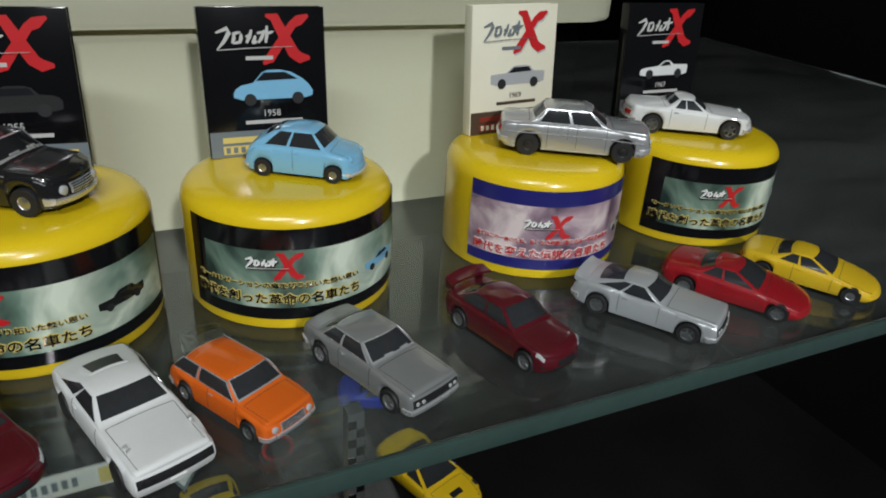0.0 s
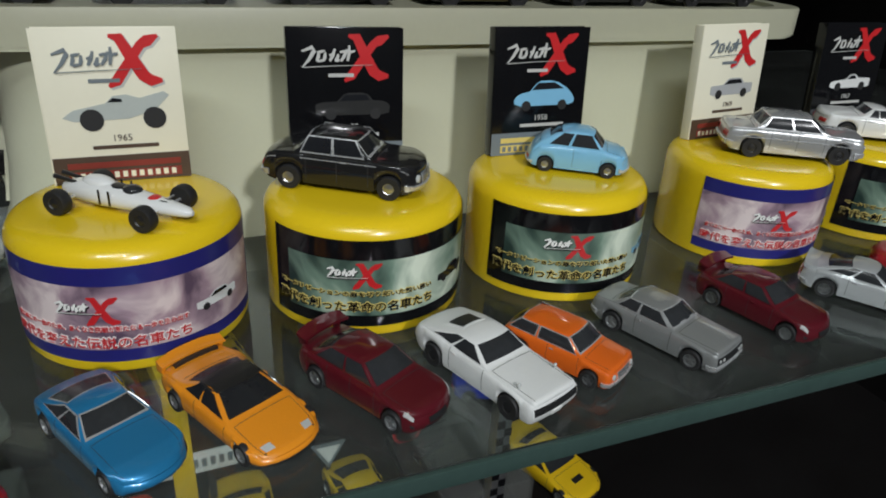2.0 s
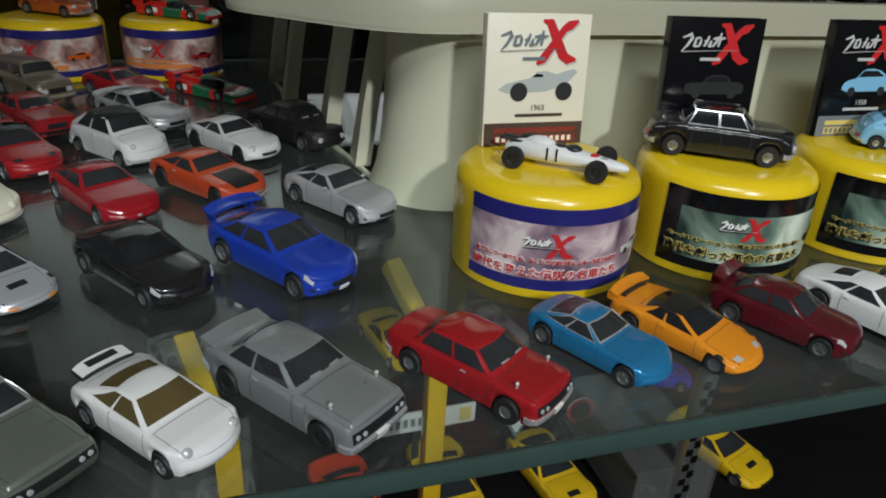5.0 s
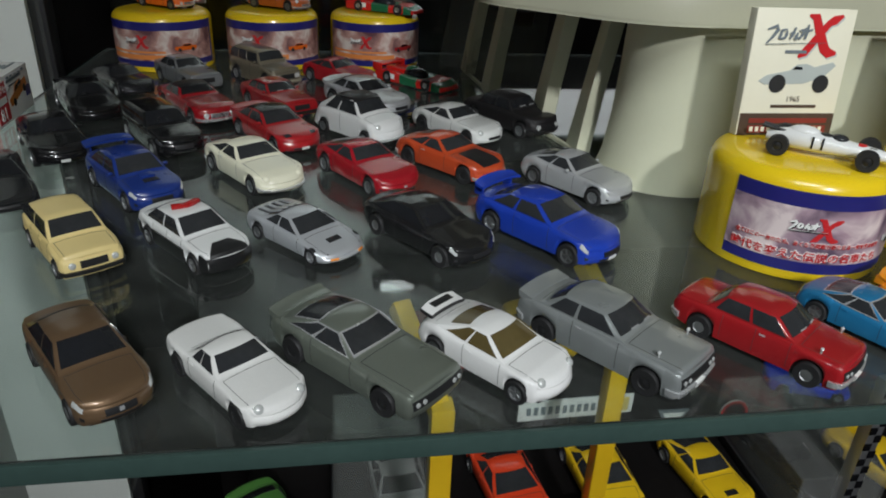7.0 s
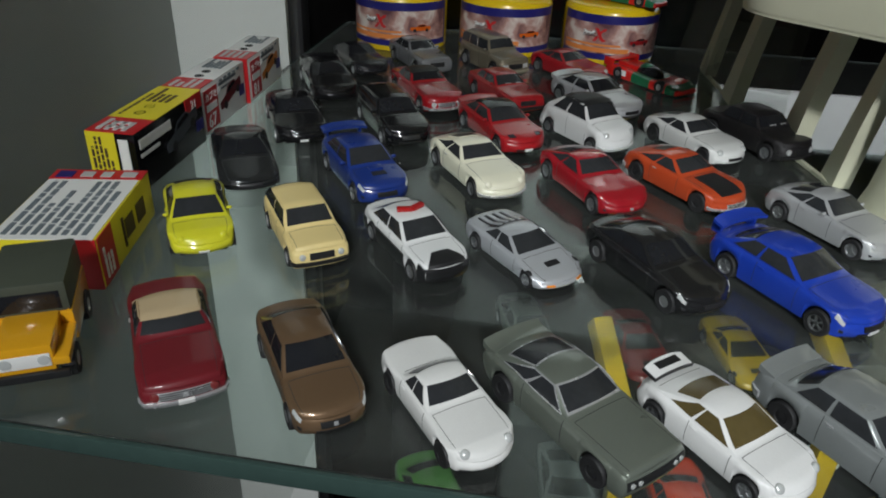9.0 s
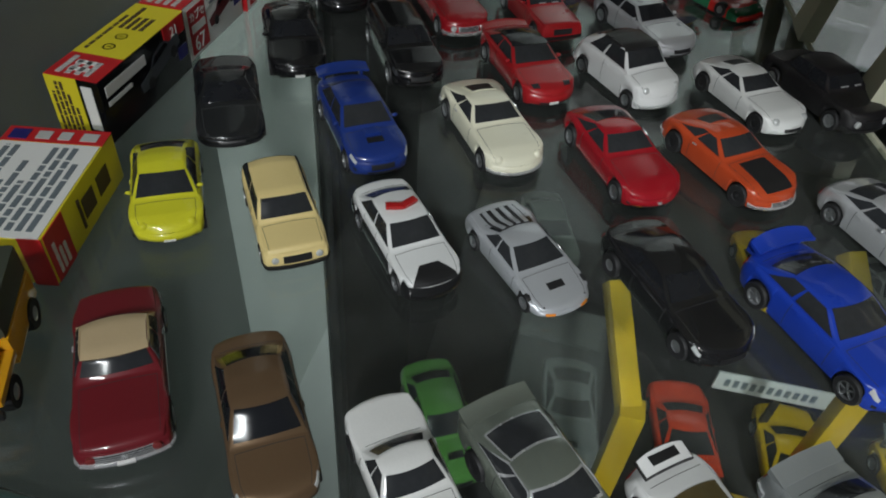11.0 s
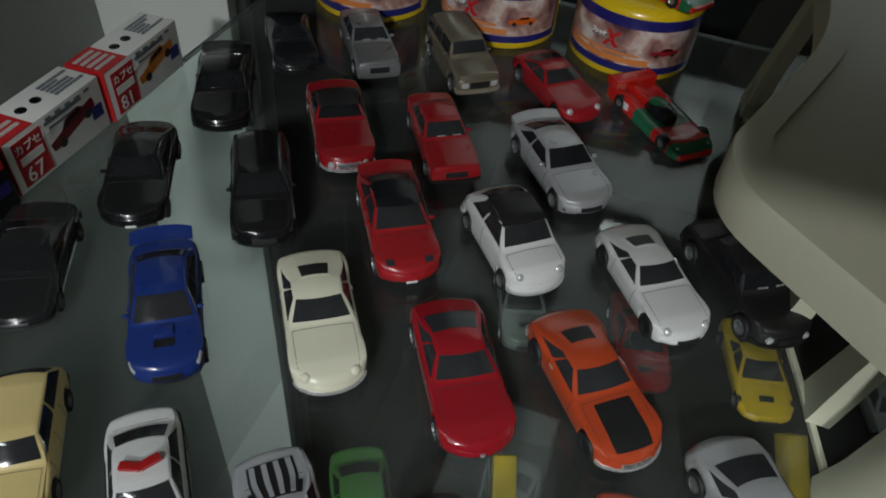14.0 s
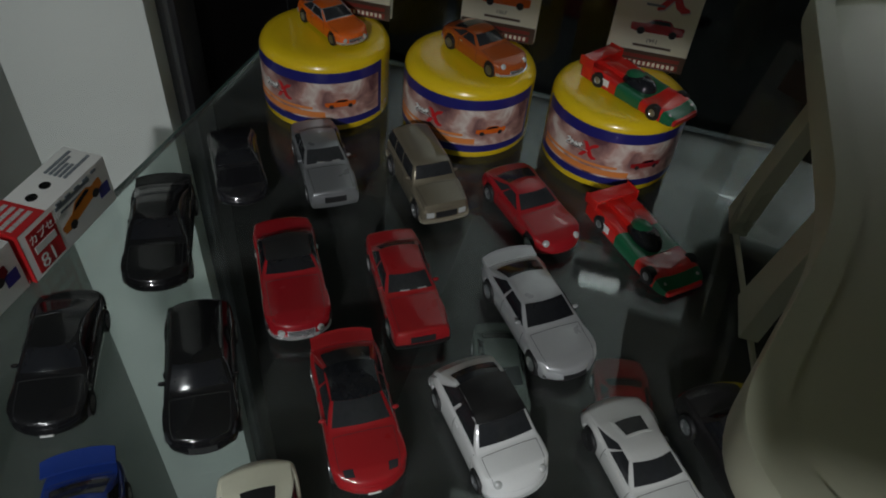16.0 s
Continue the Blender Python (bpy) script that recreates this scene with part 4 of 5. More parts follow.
def can(x, y, kind, car_color, label):
    root = new("display_can")
    root.location = (x, y, 0)
    tagged(root, label, "can", "yellow display cans")
    r = CAN_R
    part("drum", lathe([(r * .93, 0), (r - .0006, 0.0004), (r, .0015), (r, .0330), (r, .0352), (r - .0005, .0372), (r - .0018, .0392), (r - .0040, .0406), (r - .0075, .0413), (r - .012, CAN_H), (0.0001, CAN_H)], 72), YELLOW, root, "glossy yellow plastic drum")
    start, w, lo, hi = 199.0, radians(150) * r, 0.0042, 0.0357
    band = PRINT_BLACK if kind == "green" else PRINT_BLUE
    sky = {"green": SKY_GREEN, "dusk": SKY_DUSK, "sand": SKY_SAND}[kind]

    def strip(x0, x1, z0, z1, off, mat, nm, label=""):
        bm = bmesh.new()
        k = max(2, int((x1 - x0) / .0015))
        lo_, hi_ = [], []
        for i in range(k + 1):
            xx = x0 + (x1 - x0) * i / k
            lo_.append(bm.verts.new((xx, -off, z0)))
            hi_.append(bm.verts.new((xx, -off, z1)))
        for i in range(k):
            bm.faces.new((lo_[i], lo_[i + 1], hi_[i + 1], hi_[i]))
        bmesh.ops.solidify(bm, geom=list(bm.faces), thickness=0.0001)
        return part(nm, bent(bm, start, 0, r), mat, root, label)

    lab = strip(0, w, lo, hi, .00025, band, "label", "printed paper label round the can")
    left = .0 if kind != "green" else w * .075
    strip(left, w * .97, .0085, .0288 if kind == "green" else .0298, .00042, sky, "label_picture", "cloudy printed sky")
    k = .0092
    logo_x, logo_z = w * .250, (.0205 if kind == "green" else .0190)
    cap_x, cap_z = (-.006, .0014) if kind == "green" else (0, .0006)
    bm = joined(x_mark(k), 0, .0001, logo_x + .0072, logo_z - .002)
    part("logo", bent(moved(bm, Matrix.Translation((0, -.00060, 0))), start, 0, r), PRINT_RED, root, "red brushed cross")
    bm = joined(brush_strokes(k * .95), 0, .0001, logo_x, logo_z + .003)
    part("title_mark", bent(moved(bm, Matrix.Translation((0, -.00090, 0))), start, 0, r), PRINT_WHITE, root)
    bm = joined(brush_strokes(k * .95), 0, .0001, logo_x + .0003, logo_z + .0026)
    part("title_shadow", bent(moved(bm, Matrix.Translation((0, -.00072, 0))), start, 0, r), PRINT_BLACK, root)
    if kind in TEXTS:
        a, b = TEXTS[kind]
        fore, back = (PRINT_BLACK, PRINT_GOLD) if kind == "green" else (PRINT_RED, PRINT_WHITE)
        for text, hh, ww, xx, zz in ((a, .0020, w * .585, w * .045, .0143), (b, .0039, w * .60, w * .035, .0086)):
            part("caption_outline", bent(moved(lettering(text, hh * 1.14, ww * 1.008, grow=.07), Matrix.Translation((xx - ww * .003 + w * cap_x, -.00052, zz - hh * .06 + cap_z))), start, 0, r), back, root)
        part("caption", bent(moved(lettering(a, .0020, w * .585, grow=.012), Matrix.Translation((w * (.045 + cap_x), -.00074, .0143 + cap_z))), start, 0, r), fore, root)
        part("caption", bent(moved(lettering(b, .0039, w * .60, grow=.015), Matrix.Translation((w * (.035 + cap_x), -.00074, .0086 + cap_z))), start, 0, r), fore, root)
    else:
        strip(w * .05, w * .62, .0095, .0128, .00055, PRINT_ORANGE, "caption_bar")
        strip(w * .05, w * .55, .0140, .0155, .00055, PRINT_ORANGE, "caption_bar")
    body, win, rings = car_print(.0165)
    for nm, o, mat, off in (("picture_body", [body], paint(car_color), .00066), ("picture_window", [win], TINT, .00080), ("picture_wheel", rings[:1], TYRE, .00080), ("picture_wheel", rings[1:], TYRE, .00080)):
        bm = joined(o, -off, .0001, w * (.66 if kind != "sand" else .62), .0150)
        part(nm, bent(bm, start, 0, r), mat, root)
    return root


def booklet(left, right, kind, car_color, year, label, shape="saloon"):
    """A small booklet that stands on a can: cover faces the front."""
    lx, ly = left
    w = math.hypot(right[0] - lx, right[1] - ly)
    root = new("booklet")
    root.matrix_world = pose(lx, ly - 0.003, CAN_H + 0.0001, -5, 0, math.degrees(math.atan2(right[1] - ly, right[0] - lx)))
    tagged(root, label, "booklet", "booklets on the cans")
    h, t = 0.0495, 0.0042
    cover = PRINT_BLACK if kind == "black" else PRINT_CREAM
    part("front_cover", block(bmesh.new(), 0, w, -.0004, 0, 0, h, .00012), cover, root)
    part("back_cover", block(bmesh.new(), 0, w, t, t + .0004, 0, h, .00012), cover, root)
    part("spine", block(bmesh.new(), -.0004, 0, -.0004, t + .0004, 0, h, .00012), cover, root)
    bm = bmesh.new()
    for i in range(5):
        block(bm, .0003, w - .0005 - .0003 * (i % 2), .0002 + i * .00082, .0008 + i * .00082, .0004, h - .0006)
    part("pages", bm, PAPER, root, "stacked paper pages")
    y = -.0005
    k = w * .42
    if kind != "black":
        part("logo_shadow", joined(x_mark(k * .92), y + .00005, .0001, w * .495, h * .612), PRINT_SILVER, root, "soft grey printed shadow")
    part("logo", joined(x_mark(k * .92), y - .00010, .0001, w * .48, h * .625), PRINT_RED, root, "red brushed cross")
    part("title_mark", joined(brush_strokes(k * .98, .72), y - .00030, .0001, w * .17, h * .765), PRINT_SILVER if kind == "black" else PRINT_GREY, root)
    part("subtitle_bar", joined([[(w * .34, h * .66), (w * .56, h * .66), (w * .56, h * .685), (w * .34, h * .685)]], y - .00015, .0001), PRINT_SILVER if kind == "black" else PRINT_GREY, root)
    body, win, rings = race_print(w * .78) if year == "1965" else car_print(w * .66, shape)
    for nm, o, mat, off in (("picture_body", [body], paint(car_color), 0), ("picture_window", [win], TINT, .00015), ("picture_wheel", rings[:1], TYRE, .00015), ("picture_wheel", rings[1:], TYRE, .00015)):
        part(nm, joined(o, y - off, .0001, w * (.12 if year == "1965" else .22), h * .355), mat, root)
    ink = PRINT_SILVER if kind == "black" else PRINT_BROWN
    part("year", moved(lettering(year, .0022), Matrix.Translation((w * .46, y, h * .275))), ink, root)
    part("name_bar", joined([[(w * .30, h * .225), (w * .78, h * .225), (w * .78, h * .25), (w * .30, h * .25)]], y, .0001), ink, root)
    part("foot_band", joined([[(0.0001, 0), (w, 0), (w, h * .18), (0.0001, h * .18)]], y + .0001, .0001), PRINT_GREY if kind == "black" else PRINT_BROWN, root)
    part("foot_bar", joined([[(w * .1, h * .02), (w * .93, h * .02), (w * .93, h * .08), (w * .1, h * .08)], [(w * .1, h * .10), (w * .93, h * .10), (w * .93, h * .14), (w * .1, h * .14)]], y - .0001, .0001),
         PRINT_GOLD if kind == "black" else PRINT_RUST, root)
    for i in range(13):
        part("text_bar", joined([[(w * (.12 + .061 * i), h * .030), (w * (.155 + .061 * i), h * .030), (w * (.155 + .061 * i), h * .070), (w * (.12 + .061 * i), h * .070)]], y - .00025, .0001), PRINT_GREY if kind == "black" else PRINT_CREAM, root)
    return root


SILVER, WHITE, BLACK = (.42, .43, .44), (.74, .75, .74), (.012, .012, .013)
RED, DARKRED, ORANGE = (.34, .012, .016), (.090, .006, .012), (.72, .13, .012)
SKYBLUE, BLUE, NAVY = (.22, .50, .72), (.012, .045, .38), (.012, .035, .20)

can(-0.1068, 0.1028, "dusk", WHITE, "yellow round can with a blue-banded dusk label")
can(-0.0291, 0.0993, "green", BLACK, "yellow round can with a black-banded green label")
can(0.0500, 0.0988, "green", SKYBLUE, "yellow round can with a black-banded green label, beside the stand")
can(0.1490, 0.0995, "dusk", SILVER, "yellow round can with a blue-banded dusk label under a silver saloon")
can(0.2330, 0.1000, "green", WHITE, "yellow round can with a black-banded green label at the row's end")
can(-0.4175, 0.4375, "sand", ORANGE, "yellow round can with a blue-banded sandy label at the back")
can(-0.3371, 0.4450, "sand", ORANGE, "yellow round can with a blue-banded sandy label under an orange fastback")
can(-0.2570, 0.4470, "sand", RED, "yellow round can with a blue-banded sandy label under a racing car")
booklet((-0.1275, 0.1235), (-0.0855, 0.1235), "cream", (.46, .50, .48), "1965", "cream booklet with a white racing car on its cover")
booklet((-0.0505, 0.1225), (-0.0095, 0.1185), "black", (.03, .03, .03), "1955", "black booklet with a dark saloon on its cover", "vintage")
booklet((0.0278, 0.1185), (0.0690, 0.1180), "black", SKYBLUE, "1958", "black booklet with a pale blue small car on its cover", "beetle")
booklet((0.1275, 0.1190), (0.1680, 0.1235), "cream", SILVER, "1969", "cream booklet with a silver saloon on its cover")
booklet((0.2040, 0.1230), (0.2450, 0.1230), "black", WHITE, "1967", "black booklet with a white sports car on its cover", "rotary")
booklet((-0.4300, 0.4620), (-0.3890, 0.4640), "cream", ORANGE, "1963", "cream booklet with an orange coupe on its cover")
booklet((-0.3500, 0.4700), (-0.3090, 0.4720), "cream", ORANGE, "1967", "cream booklet with a brown coupe on its cover")
booklet((-0.2700, 0.4720), (-0.2290, 0.4740), "cream", RED, "1991", "cream booklet with a red racing car on its cover")


def racing_car(at, yaw, length, z, label):
    """Open-wheeled racing car: cigar body, cockpit, struts, pipes, four fat wheels."""
    L = length
    root = new("toy_racing_car")
    root.matrix_world = pose(at[0], at[1], z, 0, 0, yaw)
    tagged(root, label, "toy car")
    white = paint(WHITE)
    bm = bmesh.new()
    rows = []
    for v, hw, zz, hh in ((0, .012, .075, .012), (.03, .035, .078, .026), (.15, .055, .085, .038), (.30, .068, .092, .048), (.45, .082, .098, .060), (.60, .088, .105, .068), (.72, .080, .11, .070), (.85, .060, .10, .052), (.92, .03, .095, .03)):
        rows.append([bm.verts.new((L * (.5 - v), L * hw * 1.12 * math.cos(a), L * (zz + hh * 1.2 * math.sin(a)))) for a in np.linspace(0, 2 * math.pi, 17)[:-1]])
    for a, b in zip(rows, rows[1:]):
        for j in range(16):
            bm.faces.new((a[j], a[(j + 1) % 16], b[(j + 1) % 16], b[j]))
    bm.faces.new(rows[0])
    bm.faces.new(rows[-1])
    part("body", bm, white, root)
    part("cockpit", ball(bmesh.new(), (-L * .02, 0, L * .165), L * .085, L * .045, L * .016, 14), BLACKP, root)
    part("wind_deflector", ball(bmesh.new(), (L * .085, 0, L * .158), L * .065, L * .054, L * .034, 14), SMOKE, root, "clear curved wind deflector")
    part("head_fairing", ball(bmesh.new(), (-L * .16, 0, L * .160), L * .12, L * .066, L * .056, 14), white, root)
    part("red_roundel", ball(bmesh.new(), (L * .235, 0, L * .137), L * .045, L * .042, L * .010, 14), PRINT_RED, root, "red painted roundel")
    for y in (-1, 1):
        bm = lettering("11", L * .095)
        part("race_number", moved(bm, pose(-L * .09, -L * .0995, L * .070, 0, 0, 2) if y < 0 else pose(L * .0, L * .0995, L * .070, 0, 0, 182)), PRINT_BLACK, root)
        for x in (L * .30, -L * .30):
            bm = block(bmesh.new(), x - L * .008, x + L * .008, min(0, y * L * .17), max(0, y * L * .17), L * .072, L * .086, L * .003)
            block(bm, x - L * .05, x - L * .038, min(0, y * L * .17), max(0, y * L * .17), L * .092, L * .102, L * .003)
            part("suspension_arm", bm, CHROME, root)
        part("exhaust_pipe", moved(lathe([(L * .011, 0), (L * .013, L * .14), (L * .016, L * .22)], 12), pose(-L * .24, y * L * .035, L * .15, 0, -84, 0)), BLACKP, root)
    bm = lettering("11", L * .05)
    part("race_number", moved(bm, pose(L * .345, -L * .03, L * .132, -90, 0, 90)), PRINT_BLACK, root)
    tyre, rim, hub = wheel_meshes(L * .080, L * .075, "black")
    for x in (L * .30, -L * .31):
        for side in (-1, 1):
            t = shared("wheel", tyre, root, pose(x, side * L * .190, L * .080, 0, 0, 0 if side > 0 else 180))
            shared("rim", rim, t, Matrix())
            shared("hub", hub, t, Matrix())
    return root


def prototype_racer(at, yaw, length, z, label):
    """Low closed racer: flat nose with arches, bubble cabin, tall rear wing, patched in two colours."""
    L = length
    root = new("toy_racing_car")
    root.matrix_world = pose(at[0], at[1], z, 0, 0, yaw)
    tagged(root, label, "toy car")
    red, green = paint((.62, .02, .015)), paint((.012, .13, .055))
    W, H = L * .42, L * .21

    def hull(v0, v1, grow):
        bm = bmesh.new()
        rows = []
        for v in np.linspace(v0, v1, 16):
            hw = float(smooth_line([(0, .72), (.05, .92), (.15, 1), (.9, 1), (1, .95)], np.array([v]))[0]) * W / 2
            tp = float(smooth_line([(0, .26), (.05, .38), (.18, .58), (.30, .50), (.45, .52), (.65, .58), (.8, .66), (1, .60)], np.array([v]))[0]) * H
            rows.append([bm.verts.new((L * (.5 - v), hw * y + math.copysign(grow, y), L * .018 + (tp + grow - L * .018) * q)) for y, q in
                         ((-.97, 0), (-1, .5), (-.97, .9), (-.85, 1.06), (-.6, 1.0), (-.3, .86), (.3, .86), (.6, 1.0), (.85, 1.06), (.97, .9), (1, .5), (.97, 0))])
        for a, b in zip(rows, rows[1:]):
            for j in range(11):
                bm.faces.new((a[j], a[j + 1], b[j + 1], b[j]))
        bm.faces.new(rows[0])
        bm.faces.new(rows[-1])
        return bm

    part("body", hull(0, 1, 0), red, root)
    part("green_panel", hull(.34, .60, L * .003), green, root, "green painted middle")
    part("green_panel", hull(.02, .12, L * .003), green, root, "green painted nose")
    part("cabin", ball(bmesh.new(), (-L * .02, 0, H * .52), L * .17, W * .27, H * .42, 16), TINT, root, "dark bubble cabin")
    part("roof_panel", ball(bmesh.new(), (-L * .06, 0, H * .72), L * .11, W * .19, H * .28, 14), green, root)
    part("engine_cover", block(bmesh.new(), -L * .46, -L * .12, -W * .14, W * .14, H * .3, H * .74, L * .02), red, root)
    part("rear_wing", block(bmesh.new(), -L * .53, -L * .40, -W * .47, W * .47, H * .84, H * .92, L * .005), red, root)
    for y in (-1, 1):
        part("wing_plate", block(bmesh.new(), -L * .54, -L * .39, y * W * .47 - L * .004, y * W * .47 + L * .004, H * .55, H * .98, L * .003), red, root)
        part("race_number", block(bmesh.new(), -L * .28, -L * .18, y * W * .507 - L * .002, y * W * .507 + L * .002, H * .26, H * .54, L * .001), WHITE_PAINT, root, "white number panel")
        part("headlight", ball(bmesh.new(), (L * .42, y * W * .36, H * .36), L * .03, L * .03, L * .02, 10), LAMP_WHITE, root)
    add_wheels(root, (L * .30, -L * .30), W * .52, L * .068, L * .06, "dish")
    return root


# cars on the cans
toy_car("glossy black vintage saloon with chrome trim on a yellow can", (-0.0350, 0.1005), -33.2, 0.0570, "vintage", BLACK, rough=.25, z=CAN_H, wheel="dish", doors=4, bumper=CHROME, lamps="round", frame=True, stripe=4.6, glass=TINT)
toy_car("pale blue rounded small car standing on a yellow can", (0.0557, 0.0957), -33.7, 0.0395, "beetle", SKYBLUE, z=CAN_H, wheel="dish", high=.98, lamps="pod", hue_lamp=paint(SKYBLUE), bumper=LAMP_WHITE, grille=False, base=(.20, .80))
toy_car("silver boxy four-door saloon standing on a yellow can", (0.1585, 0.0900), -30.5, 0.0572, "saloon", (.46, .47, .48), .5, .28, z=CAN_H, wheel="black", doors=4, bumper=CHROME, lamps="quad", frame=True, stripe=3.2)
toy_car("white low vintage sports car standing on a yellow can", (0.2250, 0.1005), -31.5, 0.0550, "rotary", WHITE, z=CAN_H, wheel="spoke", lamps="pod", hue_lamp=LAMP_WHITE, bumper=CHROME, grille=False, base=(.2, .79))
racing_car((-0.1070, 0.0935), -39.2, 0.0495, CAN_H, "white open-wheel racing car numbered eleven on a yellow can")
toy_car("orange small vintage coupe standing on a back can", (-0.4140, 0.4400), -36, 0.048, "coupe", ORANGE, z=CAN_H, lamps="round", bumper=CHROME, frame=True)
toy_car("burnt orange vintage fastback standing on a back can", (-0.3310, 0.4450), -36, 0.053, "fast", (.40, .085, .015), z=CAN_H, lamps="pod", hue_lamp=LAMP_WHITE, bumper=CHROME)
prototype_racer((-0.2490, 0.4400), -34, 0.058, CAN_H, "red and green prototype racing car on a back can")

# front row on the glass, nose towards the edge
FRONT = "front row of toy cars"
ROW = [
    ("yellow wedge-shaped sports car with dark windows", (.2512, .0105), -58, .051, "wedge", dict(color=(.72, .47, .02), lamps="", grille=False, glass=SMOKE, wheel="dish", plate=False)),
    ("red mid-engined sports car with worn paint", (.2144, .0111), -56, .053, "wedge", dict(color=(.32, .010, .016), rough=.42, lamps="", wheel="spoke", grille=False, glass=SMOKE, plate=False)),
    ("bare silver fastback coupe with black window frames", (.1725, .0112), -56, .051, "slope", dict(color=(.50, .52, .53), metal=.35, lamps="quad", wing="lip", bumper=CHROME)),
    ("dark red sports saloon with a tall rear wing", (.1119, .0133), -74, .048, "sedan", dict(color=DARKRED, wing="high", lamps="slant", doors=4, glass=SMOKE, high=1.02)),
    ("grey metallic two-door coupe with silver window frames", (.0682, .0113), -68, .049, "box", dict(color=(.27, .28, .28), metal=.32, frame=True, lamps="quad", bumper=CHROME)),
    ("orange boxy small hatchback with a chrome front", (.0301, .0160), -60, .041, "hatch", dict(color=ORANGE, lamps="round", bumper=CHROME, frame=True, high=.93)),
    ("white fastback coupe with black round headlights", (.0013, .0073), -70, .053, "slope", dict(color=WHITE, rough=.5, lamps="quad", hue_lamp=BLACKP, wheel="black", hatch=True, fender=True, plate=True)),
    ("dark red sports saloon with a raised rear wing, second of two", (-.0321, .0145), -60, .049, "sedan", dict(color=DARKRED, wing="high", lamps="slant", doors=4, glass=SMOKE, high=1.02)),
    ("amber yellow low sports car with a black roof", (-.0708, .0149), -62, .050, "wedge", dict(color=(.78, .27, .015), roof=BLACKP, lamps="flush", grille=False, wing="low", glass=TINT)),
    ("turquoise blue metallic long-nosed vintage coupe", (-.1034, .0148), -61, .049, "fast", dict(color=(.02, .20, .42), metal=.25, lamps="", frame=True, glass=SMOKE, grille=False)),
    ("red glossy four-door vintage saloon with chrome bumpers", (-.1422, .0085), -54, .055, "saloon", dict(color=RED, rough=.25, doors=4, bumper=CHROME, lamps="quad", fender=True, wheel="dish", plate=True)),
    ("grey metallic boxy coupe with a tail spoiler", (-.1908, .0096), -52, .058, "box", dict(color=(.27, .29, .29), metal=.3, wing="lip", lamps="quad", bumper=CHROME, wheel="black", high=1.05, fender=True, plate=True)),
    ("white rear-engined sports car with a whale-tail spoiler", (-.2297, .0105), -50, .049, "tail", dict(color=(.80, .80, .79), lamps="pod", hue_lamp=LAMP_WHITE, wing="whale", wheel="spoke", grille=False, glass=AMBER_SMOKE)),
    ("grey-green metallic fastback coupe with a tail spoiler", (-.2645, .0088), -47, .058, "slope", dict(color=(.20, .225, .19), metal=.45, wing="lip", lamps="quad", wheel="black", frame=True)),
    ("matt white vintage rotary sports car", (-.3039, .0068), -52, .049, "rotary", dict(color=(.76, .76, .74), rough=.44, lamps="pod", hue_lamp=LAMP_WHITE, grille=False, wheel="black", plate=False, glass=SMOKE)),
    ("brown metallic four-door executive saloon", (-.3449, .0111), -56, .052, "sedan", dict(color=(.17, .105, .058), metal=.35, doors=4, lamps="slant", high=1.02, grille=True, emblem=True, wheel="dish", glass=TINT)),
    ("dark red vintage roadster with a beige roof", (-.3867, .0133), -57, .056, "roadster", dict(color=(.16, .012, .018), roof=(.55, .42, .25), plate=True, lamps="round", hue_lamp=paint((.20, .03, .03)), grille="wide", bumper=CHROME, rough=.4, emblem=True)),
]
for text, front, yaw, length, shape, extra in ROW:
    toy_car(text, place(front, yaw, length), yaw, length, shape, group=FRONT, **extra)

